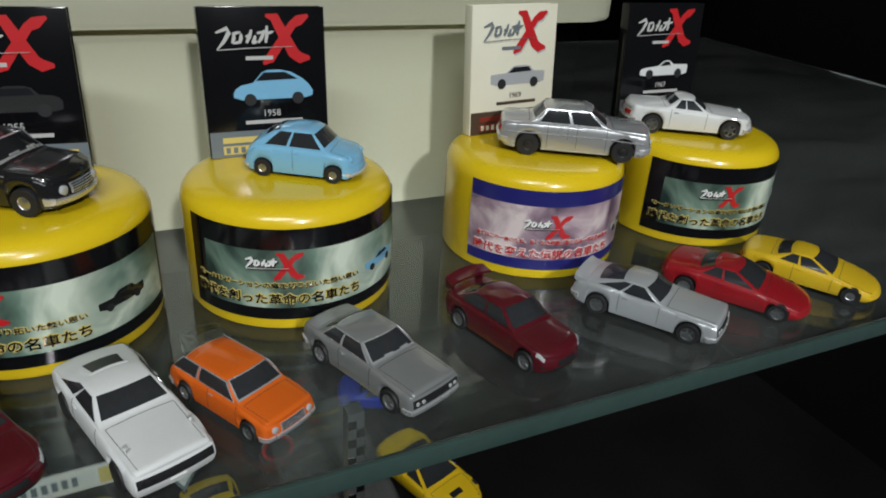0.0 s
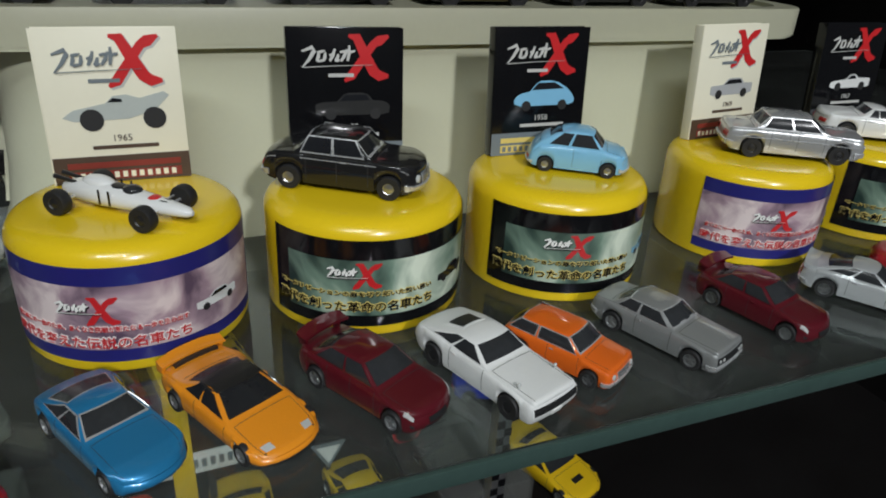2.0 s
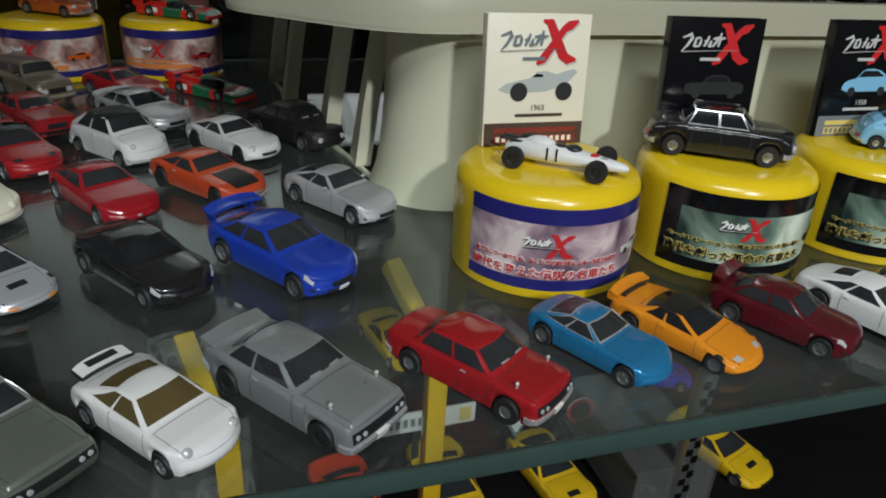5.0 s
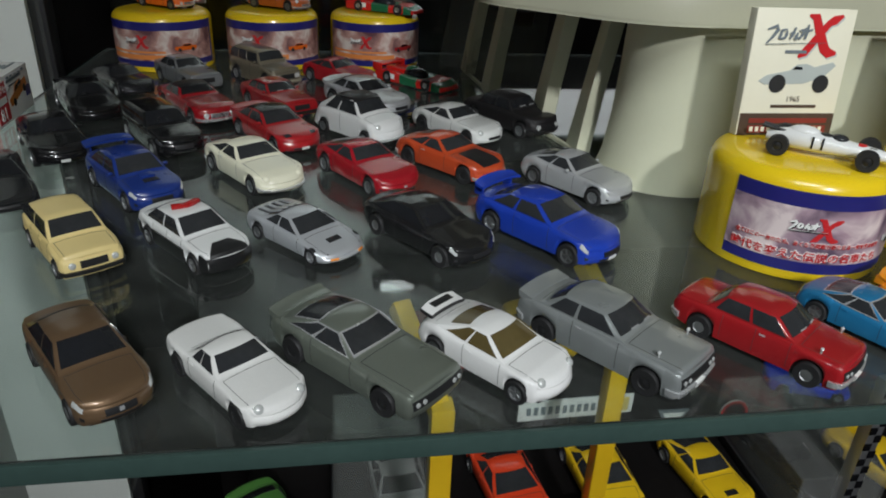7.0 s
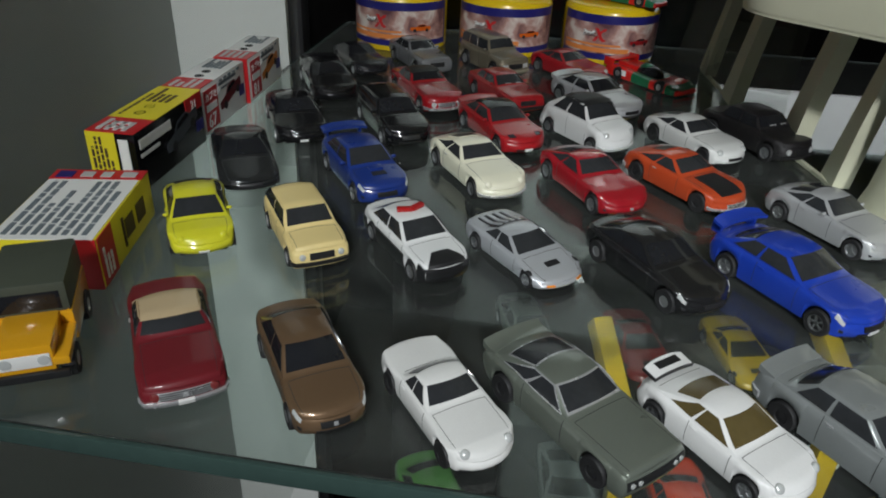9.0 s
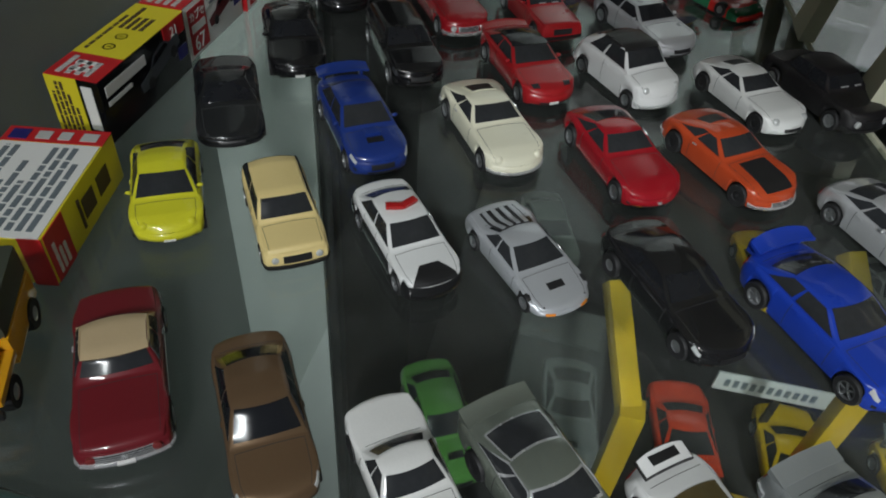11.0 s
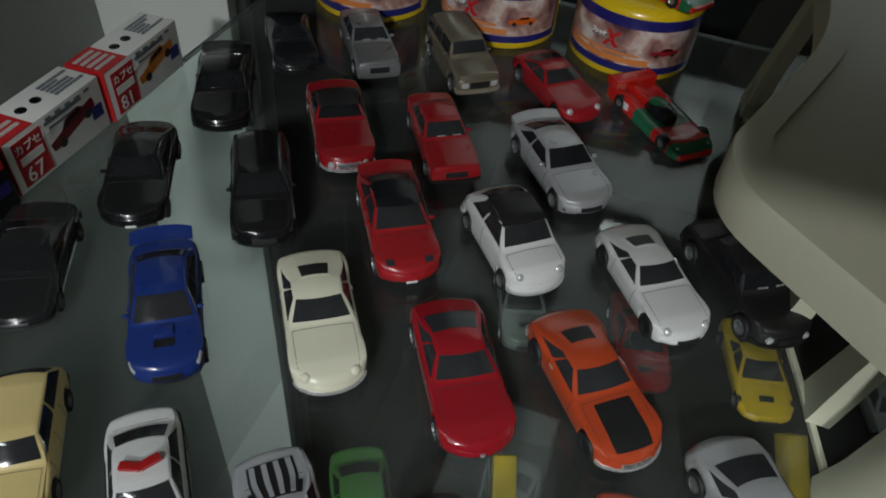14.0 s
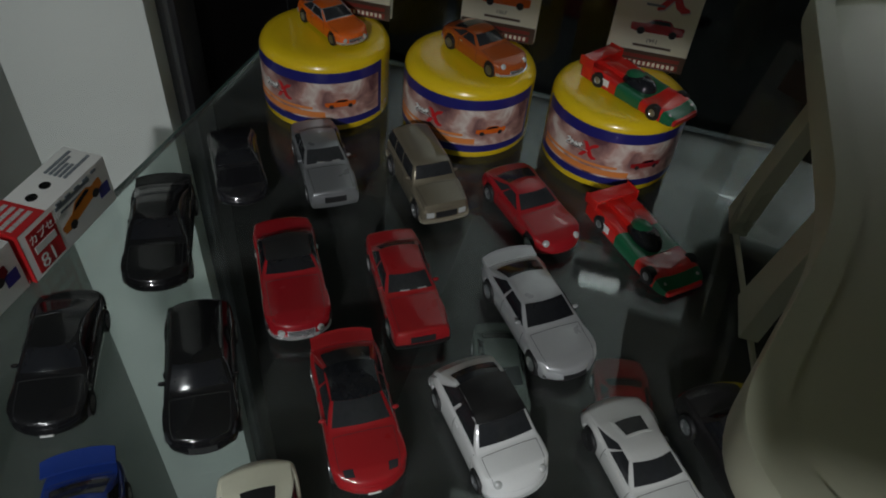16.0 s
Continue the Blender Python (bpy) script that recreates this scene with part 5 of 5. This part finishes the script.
# rows behind, on the glass
ROWS_BEHIND = [
    ("bright blue sports coupe with a high rear wing", (-.1876, .0860), -54, .064, "coupe", dict(color=BLUE, plate=True, wing="high", lamps="slant", high=1.05)),
    ("black glossy luxury coupe", (-.2371, .0887), -54, .060, "coupe", dict(color=BLACK, rough=.22, lamps="slant", wheel="dish", glass=SMOKE)),
    ("silver angular supercar with slatted engine cover", (-.2860, .0960), -48, .051, "wedge", dict(color=(.55, .57, .60), metal=.45, lamps="square", hue_lamp=LAMP_AMBER, grille=False, slats=True, vents=True, plate=False)),
    ("black and white police saloon with a red light bar", (-.3271, .0901), -51, .053, "sedan", dict(color=WHITE, lower=BLACK, lightbar=True, bonnet="nose", doors=4, lamps="slant")),
    ("cream yellow boxy hatchback", (-.3730, .0895), -56, .050, "hatch", dict(color=(.78, .62, .27), rough=.45, lamps="round", doors=4, bumper=BLACKP)),
    ("bright yellow rounded modern beetle-shaped car", (-.4172, .0881), -60, .052, "dome", dict(color=(.66, .64, .03), lamps="pod", hue_lamp=paint((.66, .64, .03)), plate=True, grille=False, mirrors=True, high=.95)),
    ("black angular gullwing sports car", (-.4222, .1445), -61, .058, "wedge", dict(color=(.016, .017, .018), rough=.22, lamps="", bumper=BLACKP, plate=False, high=1.08)),
    ("dark blue rally saloon with bonnet scoop and wing", (-.3618, .1452), -55, .060, "sedan", dict(color=NAVY, wing="high", lamps="slant", vents="scoop", mirrors=True, doors=4)),
    ("ivory white long-nosed vintage grand tourer", (-.3118, .1619), -56, .062, "fast", dict(color=(.76, .74, .58), lamps="pod", hue_lamp=paint((.76, .74, .58)), bumper=CHROME, grille=False, hatch=True)),
    ("dark red long-nosed supercar", (-.2594, .1580), -58, .062, "fast", dict(color=(.32, .009, .017), rough=.22, lamps="slant", hue_lamp=paint((.32, .009, .017)), grille=False, emblem=True)),
    ("orange-red vintage coupe with a matt black bonnet", (-.2133, .1729), -51, .062, "fast", dict(color=(.46, .06, .018), bonnet=True, wheel="black", lamps="", bumper=CHROME, hatch=True)),
    ("silver metallic modern sports coupe", (-.1595, .1426), -55, .058, "fast", dict(color=(.42, .43, .44), metal=.3, lamps="slant", high=1.08, mirrors=True)),
    ("black two-door sports car with mirrors", (-.4173, .2006), -62, .062, "coupe", dict(color=(.008, .008, .009), rough=.2, lamps="", mirrors=True, grille=False, plate=True)),
    ("black glossy estate car with a chrome grille", (-.3647, .2117), -59, .064, "wagon", dict(color=(.008, .008, .009), rough=.16, lamps="slant", doors=3, mirrors=True, hue_lamp=SMOKE)),
    ("red sports coupe with a glass roof", (-.3056, .2173), -57, .063, "coupe", dict(color=RED, roof=TINT, lamps="flush", grille=False, mirrors=True, plate=True, hue_lamp=SMOKE, wing="lip")),
    ("white rounded small car with a black canvas roof", (-.2587, .2323), -50, .056, "beetle", dict(color=WHITE, roof=BLACKP, lamps="pod", hue_lamp=LAMP_WHITE, bumper=LAMP_WHITE, grille=False)),
    ("white vintage coupe with tan-tinted headlights", (-.2024, .2293), -54, .060, "fast", dict(color=(.70, .71, .69), lamps="pod", hue_lamp=LAMP_WHITE, hatch=True, wheel="black")),
    ("matt black vintage saloon beside the stand", (-.1680, .2420), -57, .064, "vintage", dict(color=(.010, .009, .010), rough=.5, lamps="round", doors=4, bumper=BLACKP, high=.95, glass=TINT)),
    ("black sports coupe with a duck-tail wing", (-.4202, .2696), -62, .065, "coupe", dict(color=(.008, .008, .009), rough=.2, wing="lip", lamps="", grille=False)),
    ("red vintage roadster with a black hardtop", (-.3550, .2682), -57, .065, "deck", dict(color=(.32, .010, .016), roof=BLACKP, lamps="round", bumper=CHROME, glass=TINT, rough=.25)),
    ("red boxy sports coupe with black bumper", (-.3094, .2812), -57, .060, "box", dict(color=RED, lamps="", bumper=BLACKP, mirrors=True)),
    ("silver modern supercar with a tail wing", (-.2492, .2856), -51, .065, "coupe", dict(color=(.45, .46, .47), metal=.32, wing="lip", lamps="slant", mirrors=True, glass=TINT)),
    ("black low sports coupe by the cabinet post", (-.4128, .3315), -54, .057, "fast", dict(color=(.013, .013, .016), rough=.25, lamps="slant", grille=False, hue_lamp=SMOKE)),
    ("silver-grey boxy coupe near the back", (-.3735, .3458), -55, .061, "box", dict(color=(.28, .29, .30), metal=.5, lamps="", mirrors=True)),
    ("dull gold off-road vehicle near the back", (-.3216, .3543), -52, .058, "suv", dict(color=(.20, .175, .125), metal=.3, lamps="square", doors=3, mirrors=True, bumper=paint((.30, .27, .20)))),
    ("red low vintage sports car near the back cans", (-.2649, .3541), -47, .062, "fast", dict(color=(.33, .011, .017), lamps="pod", hue_lamp=LAMP_WHITE, grille=False, plate=False)),
]
for text, front, yaw, length, shape, extra in ROWS_BEHIND:
    toy_car(text, place(front, yaw, length), yaw, length, shape, group="rows of toy cars on the glass", **extra)
prototype_racer(place((-.2091, .3520), -48, .062), -48, .062, 0, "red and green prototype racing car on the glass")


def jeep(at, yaw, length, label):
    """Small off-roader: open fenders, upright screen, canvas top."""
    L = length
    root = new("toy_jeep")
    root.matrix_world = pose(at[0], at[1], 0, 0, 0, yaw)
    tagged(root, label, "toy car")
    y = paint((.74, .36, .012))
    W = L * .46
    part("body", block(bmesh.new(), -L * .48, L * .10, -W / 2, W / 2, L * .11, L * .32, L * .012), y, root)
    part("bonnet", block(bmesh.new(), L * .08, L * .46, -W * .34, W * .34, L * .13, L * .335, L * .02), y, root)
    for s in (-1, 1):
        part("fender", block(bmesh.new(), L * .10, L * .47, s * W * .42 - W * .10, s * W * .42 + W * .10, L * .19, L * .245, L * .012), y, root)
        part("headlight", moved(lathe([(L * .035, 0), (L * .032, L * .012), (0.0001, L * .014)], 14, "y"), pose(L * .46, s * W * .22, L * .24, 0, 0, -90)), LAMP_WHITE, root)
    part("grille", block(bmesh.new(), L * .455, L * .466, -W * .30, W * .30, L * .19, L * .28, L * .006), WHITE_PAINT, root, "pale oval grille")
    part("bumper", block(bmesh.new(), L * .47, L * .505, -W * .5, W * .5, L * .12, L * .17, L * .006), BLACKP, root)
    part("screen_frame", block(bmesh.new(), L * .05, L * .085, -W * .46, W * .46, L * .31, L * .50, L * .008), y, root)
    part("windscreen", block(bmesh.new(), L * .08, L * .091, -W * .39, W * .39, L * .345, L * .475, L * .004), TINT, root)
    part("canvas_top", block(bmesh.new(), -L * .49, L * .09, -W * .485, W * .485, L * .31, L * .535, L * .03), paint((.055, .065, .045), 0, .7), root, "dark green canvas top")
    add_wheels(root, (L * .30, -L * .30), W * .53, L * .105, L * .08, "dish")
    return root


jeep(place((-.4300, .0101), -63, .046), -63, .046, "orange-yellow off-road toy car with a dark canvas top")

# cars on the step of the stand
for i, (x, c) in enumerate(((-0.150, (.02, .02, .02)), (-0.085, (.03, .03, .03)), (-0.020, (.02, .02, .025)), (0.045, (.05, .04, .01)), (0.110, (.02, .02, .02)), (0.175, (.03, .03, .03)))):
    toy_car("black toy truck standing on the ivory step", (x, 0.180), 0, 0.054, "truck", c, rough=.4, z=0.0913, wheel="black", group="toy trucks on the step", doors=3, plate=False)

# ---- boxes along the side pane ----
def toy_box(x0, y0, w, l, h, turn, faces, label):
    """A thin card box with printed faces: top, side (towards +x), end (towards -y)."""
    root = new("toy_car_box")
    root.matrix_world = pose(x0, y0, 0, 0, 0, turn)
    tagged(root, label, "box", "card boxes along the side")
    part("carton", block(bmesh.new(), 0, w, 0, l, 0.0002, h, 0.0006), faces["card"], root)
    e = .00025

    def face(plane, u0, u1, v0, v1, mat, nm, lift=1, bm=None):
        o = e * lift
        if plane == "top":
            b = block(bmesh.new(), w * u0, w * u1, l * v0, l * v1, h - .0001, h + o)
        elif plane == "side":
            b = block(bmesh.new(), w - .0001, w + o, l * u0, l * u1, h * v0, h * v1)
        else:
            b = block(bmesh.new(), w * u0, w * u1, -o, .0001, h * v0, h * v1)
        return part(nm, b, mat, root)

    for plane, u0, u1, v0, v1, mat, nm, lift in faces["prints"]:
        face(plane, u0, u1, v0, v1, mat, nm, lift)
    rng = random.Random(int(x0 * 1e4) + 7)
    for plane, u0, u1, v0, v1, lines, mat in faces.get("small_print", ()):
        for i in range(lines):
            q = u0 + (u1 - u0) * i / lines
            a = v0
            stop = v0 + (v1 - v0) * rng.choice((.55, .8, 1.0, 1.0))
            while a < stop:
                b = min(stop, a + (v1 - v0) * rng.uniform(.05, .22))
                face(plane, q, q + (u1 - u0) / lines * .55, a, b, mat, "print_bar", 2)
                a = b + (v1 - v0) * .025
    for plane, text, u, v, hh, mat in faces.get("texts", ()):
        bm = lettering(text, hh)
        if plane == "side":
            m = pose(w + e * 2, l * u, h * v, 0, 0, 90)
        elif plane == "top":
            m = pose(w * u, l * v, h + e * 2, -90, 0, 90)
        else:
            m = pose(w * u, -e * 2, h * v)
        part("lettering", moved(bm, m), mat, root)
    for u, v in faces.get("rings", ()):
        q = w * .12
        part("printed_mark", moved(lathe([(q, 0), (q, e), (q * .70, e), (q * .70, 0)], 20), Matrix.Translation((w * u, l * v, h))), PRINT_BLACK, root)
        part("printed_mark", block(bmesh.new(), w * u - q * .4, w * u + q * .4, l * v - q * .12, l * v + q * .12, h - .0001, h + e), PRINT_BLACK, root)
    if "car" in faces:
        body, win, rings = car_print(l * .52)
        for nm, o, mat, off in (("picture_body", [body], paint(faces["car"]), 1), ("picture_window", [win], TINT, 2), ("picture_wheel", rings[:1], TYRE, 2), ("picture_wheel", rings[1:], TYRE, 2)):
            bm = joined(o, -e * off, .0001)
            part(nm, moved(bm, pose(w, l * .40, h * .22, 0, -14, 90)), mat, root)
    return root


WHITE_BOX = lambda num, car: dict(card=PRINT_WHITE, car=car, prints=[
    ("top", 0, 1, 0, .30, PRINT_RED, "red_panel", 1),
    ("side", .06, .34, .08, .90, PRINT_RED, "red_panel", 1), ("side", .38, .78, .82, .88, PRINT_GREY, "text_bar", 1), ("side", .42, .70, .72, .76, PRINT_GREY, "text_bar", 1),
    ("side", .09, .31, .46, .60, PRINT_WHITE, "text_bar", 2), ("side", .84, .96, .30, .54, PRINT_BLUE, "blue_mark", 1), ("end", 0, 1, 0, 1, PRINT_RED, "red_panel", 1)],
    rings=((.5, .39), (.5, .54)), small_print=[("top", .14, .9, .03, .26, 4, PRINT_SILVER), ("top", .22, .80, .66, .96, 5, PRINT_GREY), ("side", .40, .92, .90, .95, 5, PRINT_GREY)],
    texts=[("side", "カプセル", .075, .68, .0042, PRINT_WHITE), ("side", num, .10, .12, .0070, PRINT_WHITE)])
toy_box(-0.4905, 0.2600, 0.0200, 0.0565, 0.0255, 2, WHITE_BOX("81", (.60, .20, .02)), "white and red card box for a capsule toy car")
toy_box(-0.4910, 0.2015, 0.0200, 0.0565, 0.0255, 1, WHITE_BOX("67", (.14, .012, .016)), "white and red card box beside the black one")
toy_box(-0.4890, 0.1345, 0.0215, 0.0640, 0.0265, 1, dict(card=PRINT_BLACK, car=(.07, .08, .09), prints=[
    ("top", 0, 1, 0, .28, PRINT_RED, "red_panel", 1), ("top", 0, 1, .28, 1, PRINT_YELLOW, "yellow_panel", 1), ("top", .3, .7, .08, .12, PRINT_WHITE, "text_bar", 2), ("top", .3, .7, .16, .20, PRINT_WHITE, "text_bar", 2),
    ("side", .72, .98, .72, 1, PRINT_RED, "red_panel", 1), ("side", .05, .48, .70, .86, PRINT_WHITE, "text_bar", 1), ("side", .05, .30, .56, .62, PRINT_WHITE, "text_bar", 1), ("side", .86, .97, .30, .50, PRINT_BLUE, "blue_mark", 1),
    ("end", 0, .60, 0, 1, PRINT_YELLOW, "yellow_panel", 1), ("end", .66, .86, .2, .9, PRINT_WHITE, "text_bar", 1)], texts=[("side", "21", .80, .78, .0040, PRINT_WHITE)], rings=((.5, .40), (.5, .54)), small_print=[("top", .25, .80, .64, .95, 4, PRINT_BROWN), ("end", .08, .54, .08, .92, 5, PRINT_BROWN), ("top", .15, .85, .04, .24, 4, PRINT_SILVER), ("top", .12, .22, .34, .94, 1, PRINT_BROWN)]), "black and yellow card box for a toy car")
toy_box(-0.4750, 0.0560, 0.0345, 0.0560, 0.0190, 12, dict(card=PRINT_YELLOW, prints=[
    ("top", .02, .98, 0, .84, PRINT_WHITE, "white_panel", 1), ("top", 0, 1, .85, 1, PRINT_RED, "red_panel", 1), ("top", .06, .24, .87, .97, PRINT_BLUE, "blue_mark", 2), ("top", .32, .46, .88, .96, PRINT_SILVER, "text_bar", 2), ("top", .54, .66, .88, .96, PRINT_SILVER, "text_bar", 2), ("top", .76, .92, .88, .96, PRINT_SILVER, "text_bar", 2),
    ("side", .02, .24, .02, .98, PRINT_RED, "red_panel", 1), ("side", .45, .60, .3, .7, PRINT_BROWN, "mark", 1), ("side", .66, .82, .3, .7, PRINT_BROWN, "mark", 1),
    ("end", .80, 1, 0, 1, PRINT_RED, "red_panel", 1), ("end", .05, .75, .1, .6, PRINT_BLACK, "black_panel", 1)],
    small_print=[("top", .10, .94, .05, .80, 9, PRINT_GREY), ("side", .06, .20, .12, .9, 3, PRINT_WHITE), ("side", .40, .44, .2, .8, 1, PRINT_BROWN)]), "yellow and white card box lying on its broad face")

# ---- clear blister packs leaning on the stand ----
def blister(at, w, h, m, label):
    root = new("blister_pack")
    root.matrix_world = m
    tagged(root, label, "packaging")
    bm = block(bmesh.new(), 0, w, -.0008, .0, 0, h, .0003)
    block(bm, w * .12, w * .88, -.012, -.0008, h * .12, h * .70, .003)
    part("shell", bm, BLISTER, root, "clear plastic shell")
    part("insert_card", block(bmesh.new(), w * .2, w * .8, -.0020, -.0012, h * .74, h * .93), PRINT_BROWN, root, "dark red paper insert")
    return root


blister(0, .06, .07, pose(-.195, .393, .0005, -48, 0, -21), "clear plastic blister shell leaning on the ivory stand")
blister(0, .05, .08, pose(-.205, .440, .0005, -18, 0, -40), "clear plastic blister with a red paper insert")

# ---- lower shelf, seen through the glass ----
LZ = -0.340
for text, x, y, yaw, length, shape, color in (
        ("yellow sports car on the lower shelf", .205, .290, -70, .105, "wedge", (.75, .48, .012)),
        ("orange-red sports car on the lower shelf", -.150, .300, -80, .110, "wedge", (.70, .055, .015)),
        ("yellow sports car on the lower shelf", -.065, .300, -86, .110, "wedge", (.75, .48, .012)),
        ("yellow sports car on the lower shelf", .030, .295, -80, .105, "fast", (.75, .48, .012)),
        ("black sports car on the lower shelf", .115, .300, -78, .105, "fast", (.02, .02, .022)),
        ("silver sports car on the lower shelf", -.245, .300, -84, .110, "fast", (.24, .25, .25)),
        ("green saloon on the lower shelf", -.345, .260, -60, .115, "sedan", (.10, .28, .06)),
        ("red sports car on the lower shelf", -.170, .520, -75, .115, "wedge", (.22, .012, .012)),
        ("yellow sports car on the lower shelf", -.060, .530, -75, .115, "wedge", (.72, .45, .012)),
        ("dull grey sports car on the lower shelf", .060, .530, -75, .110, "fast", (.16, .16, .15)),
        ("blue sports car on the lower shelf", .205, .410, -20, .090, "wedge", (.015, .04, .45)),
        ("silver saloon on the lower shelf", -.290, .520, -70, .115, "sedan", (.16, .18, .16))):
    toy_car(text, (x, y), yaw, length, shape, color, z=LZ, group="larger cars on the lower shelf", lamps="", vents=True, plate=False)


def stand_sign(at, w, h, z, mat, label, yaw=0, disc=False, bars=True):
    root = new("shelf_sign")
    root.matrix_world = pose(at[0], at[1], LZ, 0, 0, yaw)
    tagged(root, label, "sign")
    if disc:
        b = moved(lathe([(w / 2, -.001), (w / 2, .001)], 28, "y"), Matrix.Translation((0, 0, z - LZ)))
        part("board", b, WHITE_PAINT, root)
        part("red_ring", moved(lathe([(w / 2, -.0016), (w / 2, -.0011), (w * .40, -.0016)], 28, "y"), Matrix.Translation((0, 0, z - LZ))), PRINT_RED, root)
    else:
        part("board", block(bmesh.new(), -w / 2, w / 2, -.001, .001, z - LZ - h / 2, z - LZ + h / 2, .0005), mat, root)
        if bars:
            for k in range(11):
                x = -w * .43 + w * .062 * k
                part("text_bar", block(bmesh.new(), x, x + w * .036, -.0016, -.0009, z - LZ - h * .20, z - LZ + h * .20), PRINT_GREY, root)
            part("badge", block(bmesh.new(), w * .36, w * .46, -.0016, -.0009, z - LZ - h * .36, z - LZ + h * .36, .0006), PRINT_GOLD, root, "dark gold shield badge")
    part("post", block(bmesh.new(), -.003, .003, .001, .004, 0, z - LZ), FRAME_DARK, root)
    return root


stand_sign((-0.088, 0.326), 0.106, 0.020, -0.275, WHITE_PAINT, "white name plate with a gold badge on the lower shelf", 2)
stand_sign((0.0875, 0.355), 0.028, 0.028, -0.318, WHITE_PAINT, "round white road sign with a red ring", 0, True)


def yellow_arm(at, label):
    root = new("toy_crane")
    root.location = (at[0], at[1], LZ)
    tagged(root, label, "toy crane")
    yl = paint((.70, .43, .012))
    part("base", block(bmesh.new(), -.025, .025, -.02, .02, 0, .03, .003), yl, root)
    part("mast", block(bmesh.new(), -.0065, .0065, -.0065, .0065, .028, .21, .001), yl, root)
    part("boom", moved(block(bmesh.new(), -.0055, .0055, -.006, .006, 0, .07, .001), pose(0, 0, .202, -55, 0, 20)), yl, root)
    return root


yellow_arm((-0.236, 0.166), "yellow toy crane arm on the lower shelf")
yellow_arm((-0.105, 0.230), "yellow toy crane arm on the lower shelf, beside the name plate")


def triangle_sign(at, size, z, label):
    root = new("road_sign")
    root.location = (at[0], at[1], LZ)
    tagged(root, label, "sign")
    h = z - LZ
    part("board", joined([[(-size / 2, size * .5), (0, -size * .4), (size / 2, size * .5)]], 0, .0015, 0, h), PRINT_GREY, root)
    part("face", joined([[(-size * .34, size * .40), (0, -size * .20), (size * .34, size * .40)]], -.0017, .0004, 0, h), WHITE_PAINT, root)
    part("post", block(bmesh.new(), -.002, .002, .0002, .004, 0, h), FRAME_DARK, root)
    return root


triangle_sign((0.007, 0.329), 0.030, -0.302, "white triangular road sign with a red border on a post")


def checker_post(at, height, label):
    root = new("checker_post")
    root.location = (at[0], at[1], LZ)
    tagged(root, label, "post")
    part("column", block(bmesh.new(), -.006, .006, -.006, .006, 0, height, .001), RIM, root)
    k = int(height / .008)
    for i in range(k):
        x = -.0030 if i % 2 else .0030
        part("square", block(bmesh.new(), x - .003, x + .003, -.0066, -.0058, i * .008 + .001, i * .008 + .008), PRINT_BLACK, root)
    return root


checker_post((0.118, 0.235), 0.15, "white post with black chequers on the lower shelf")


def clear_case(at, w, l, h, label):
    root = new("display_case")
    root.location = (at[0], at[1], LZ)
    tagged(root, label, "display case")
    bm = bmesh.new()
    for x0, x1, y0, y1, z0, z1 in ((0, .002, 0, l, .01, h), (w - .002, w, 0, l, .01, h), (.002, w - .002, 0, .002, .01, h), (.002, w - .002, l - .002, l, .01, h), (.002, w - .002, .002, l - .002, h - .002, h)):
        block(bm, x0, x1, y0, y1, z0, z1)
    part("cover", bm, BLISTER, root, "clear plastic cover")
    part("plinth", block(bmesh.new(), -.003, w + .003, -.003, l + .003, 0, .01, .002), BLACKP, root, "black plastic plinth")
    return root


clear_case((-0.300, 0.235), 0.075, 0.14, 0.055, "clear plastic display case on the lower shelf")
clear_case((0.075, 0.235), 0.080, 0.13, 0.055, "clear plastic display case beside a chequered post")
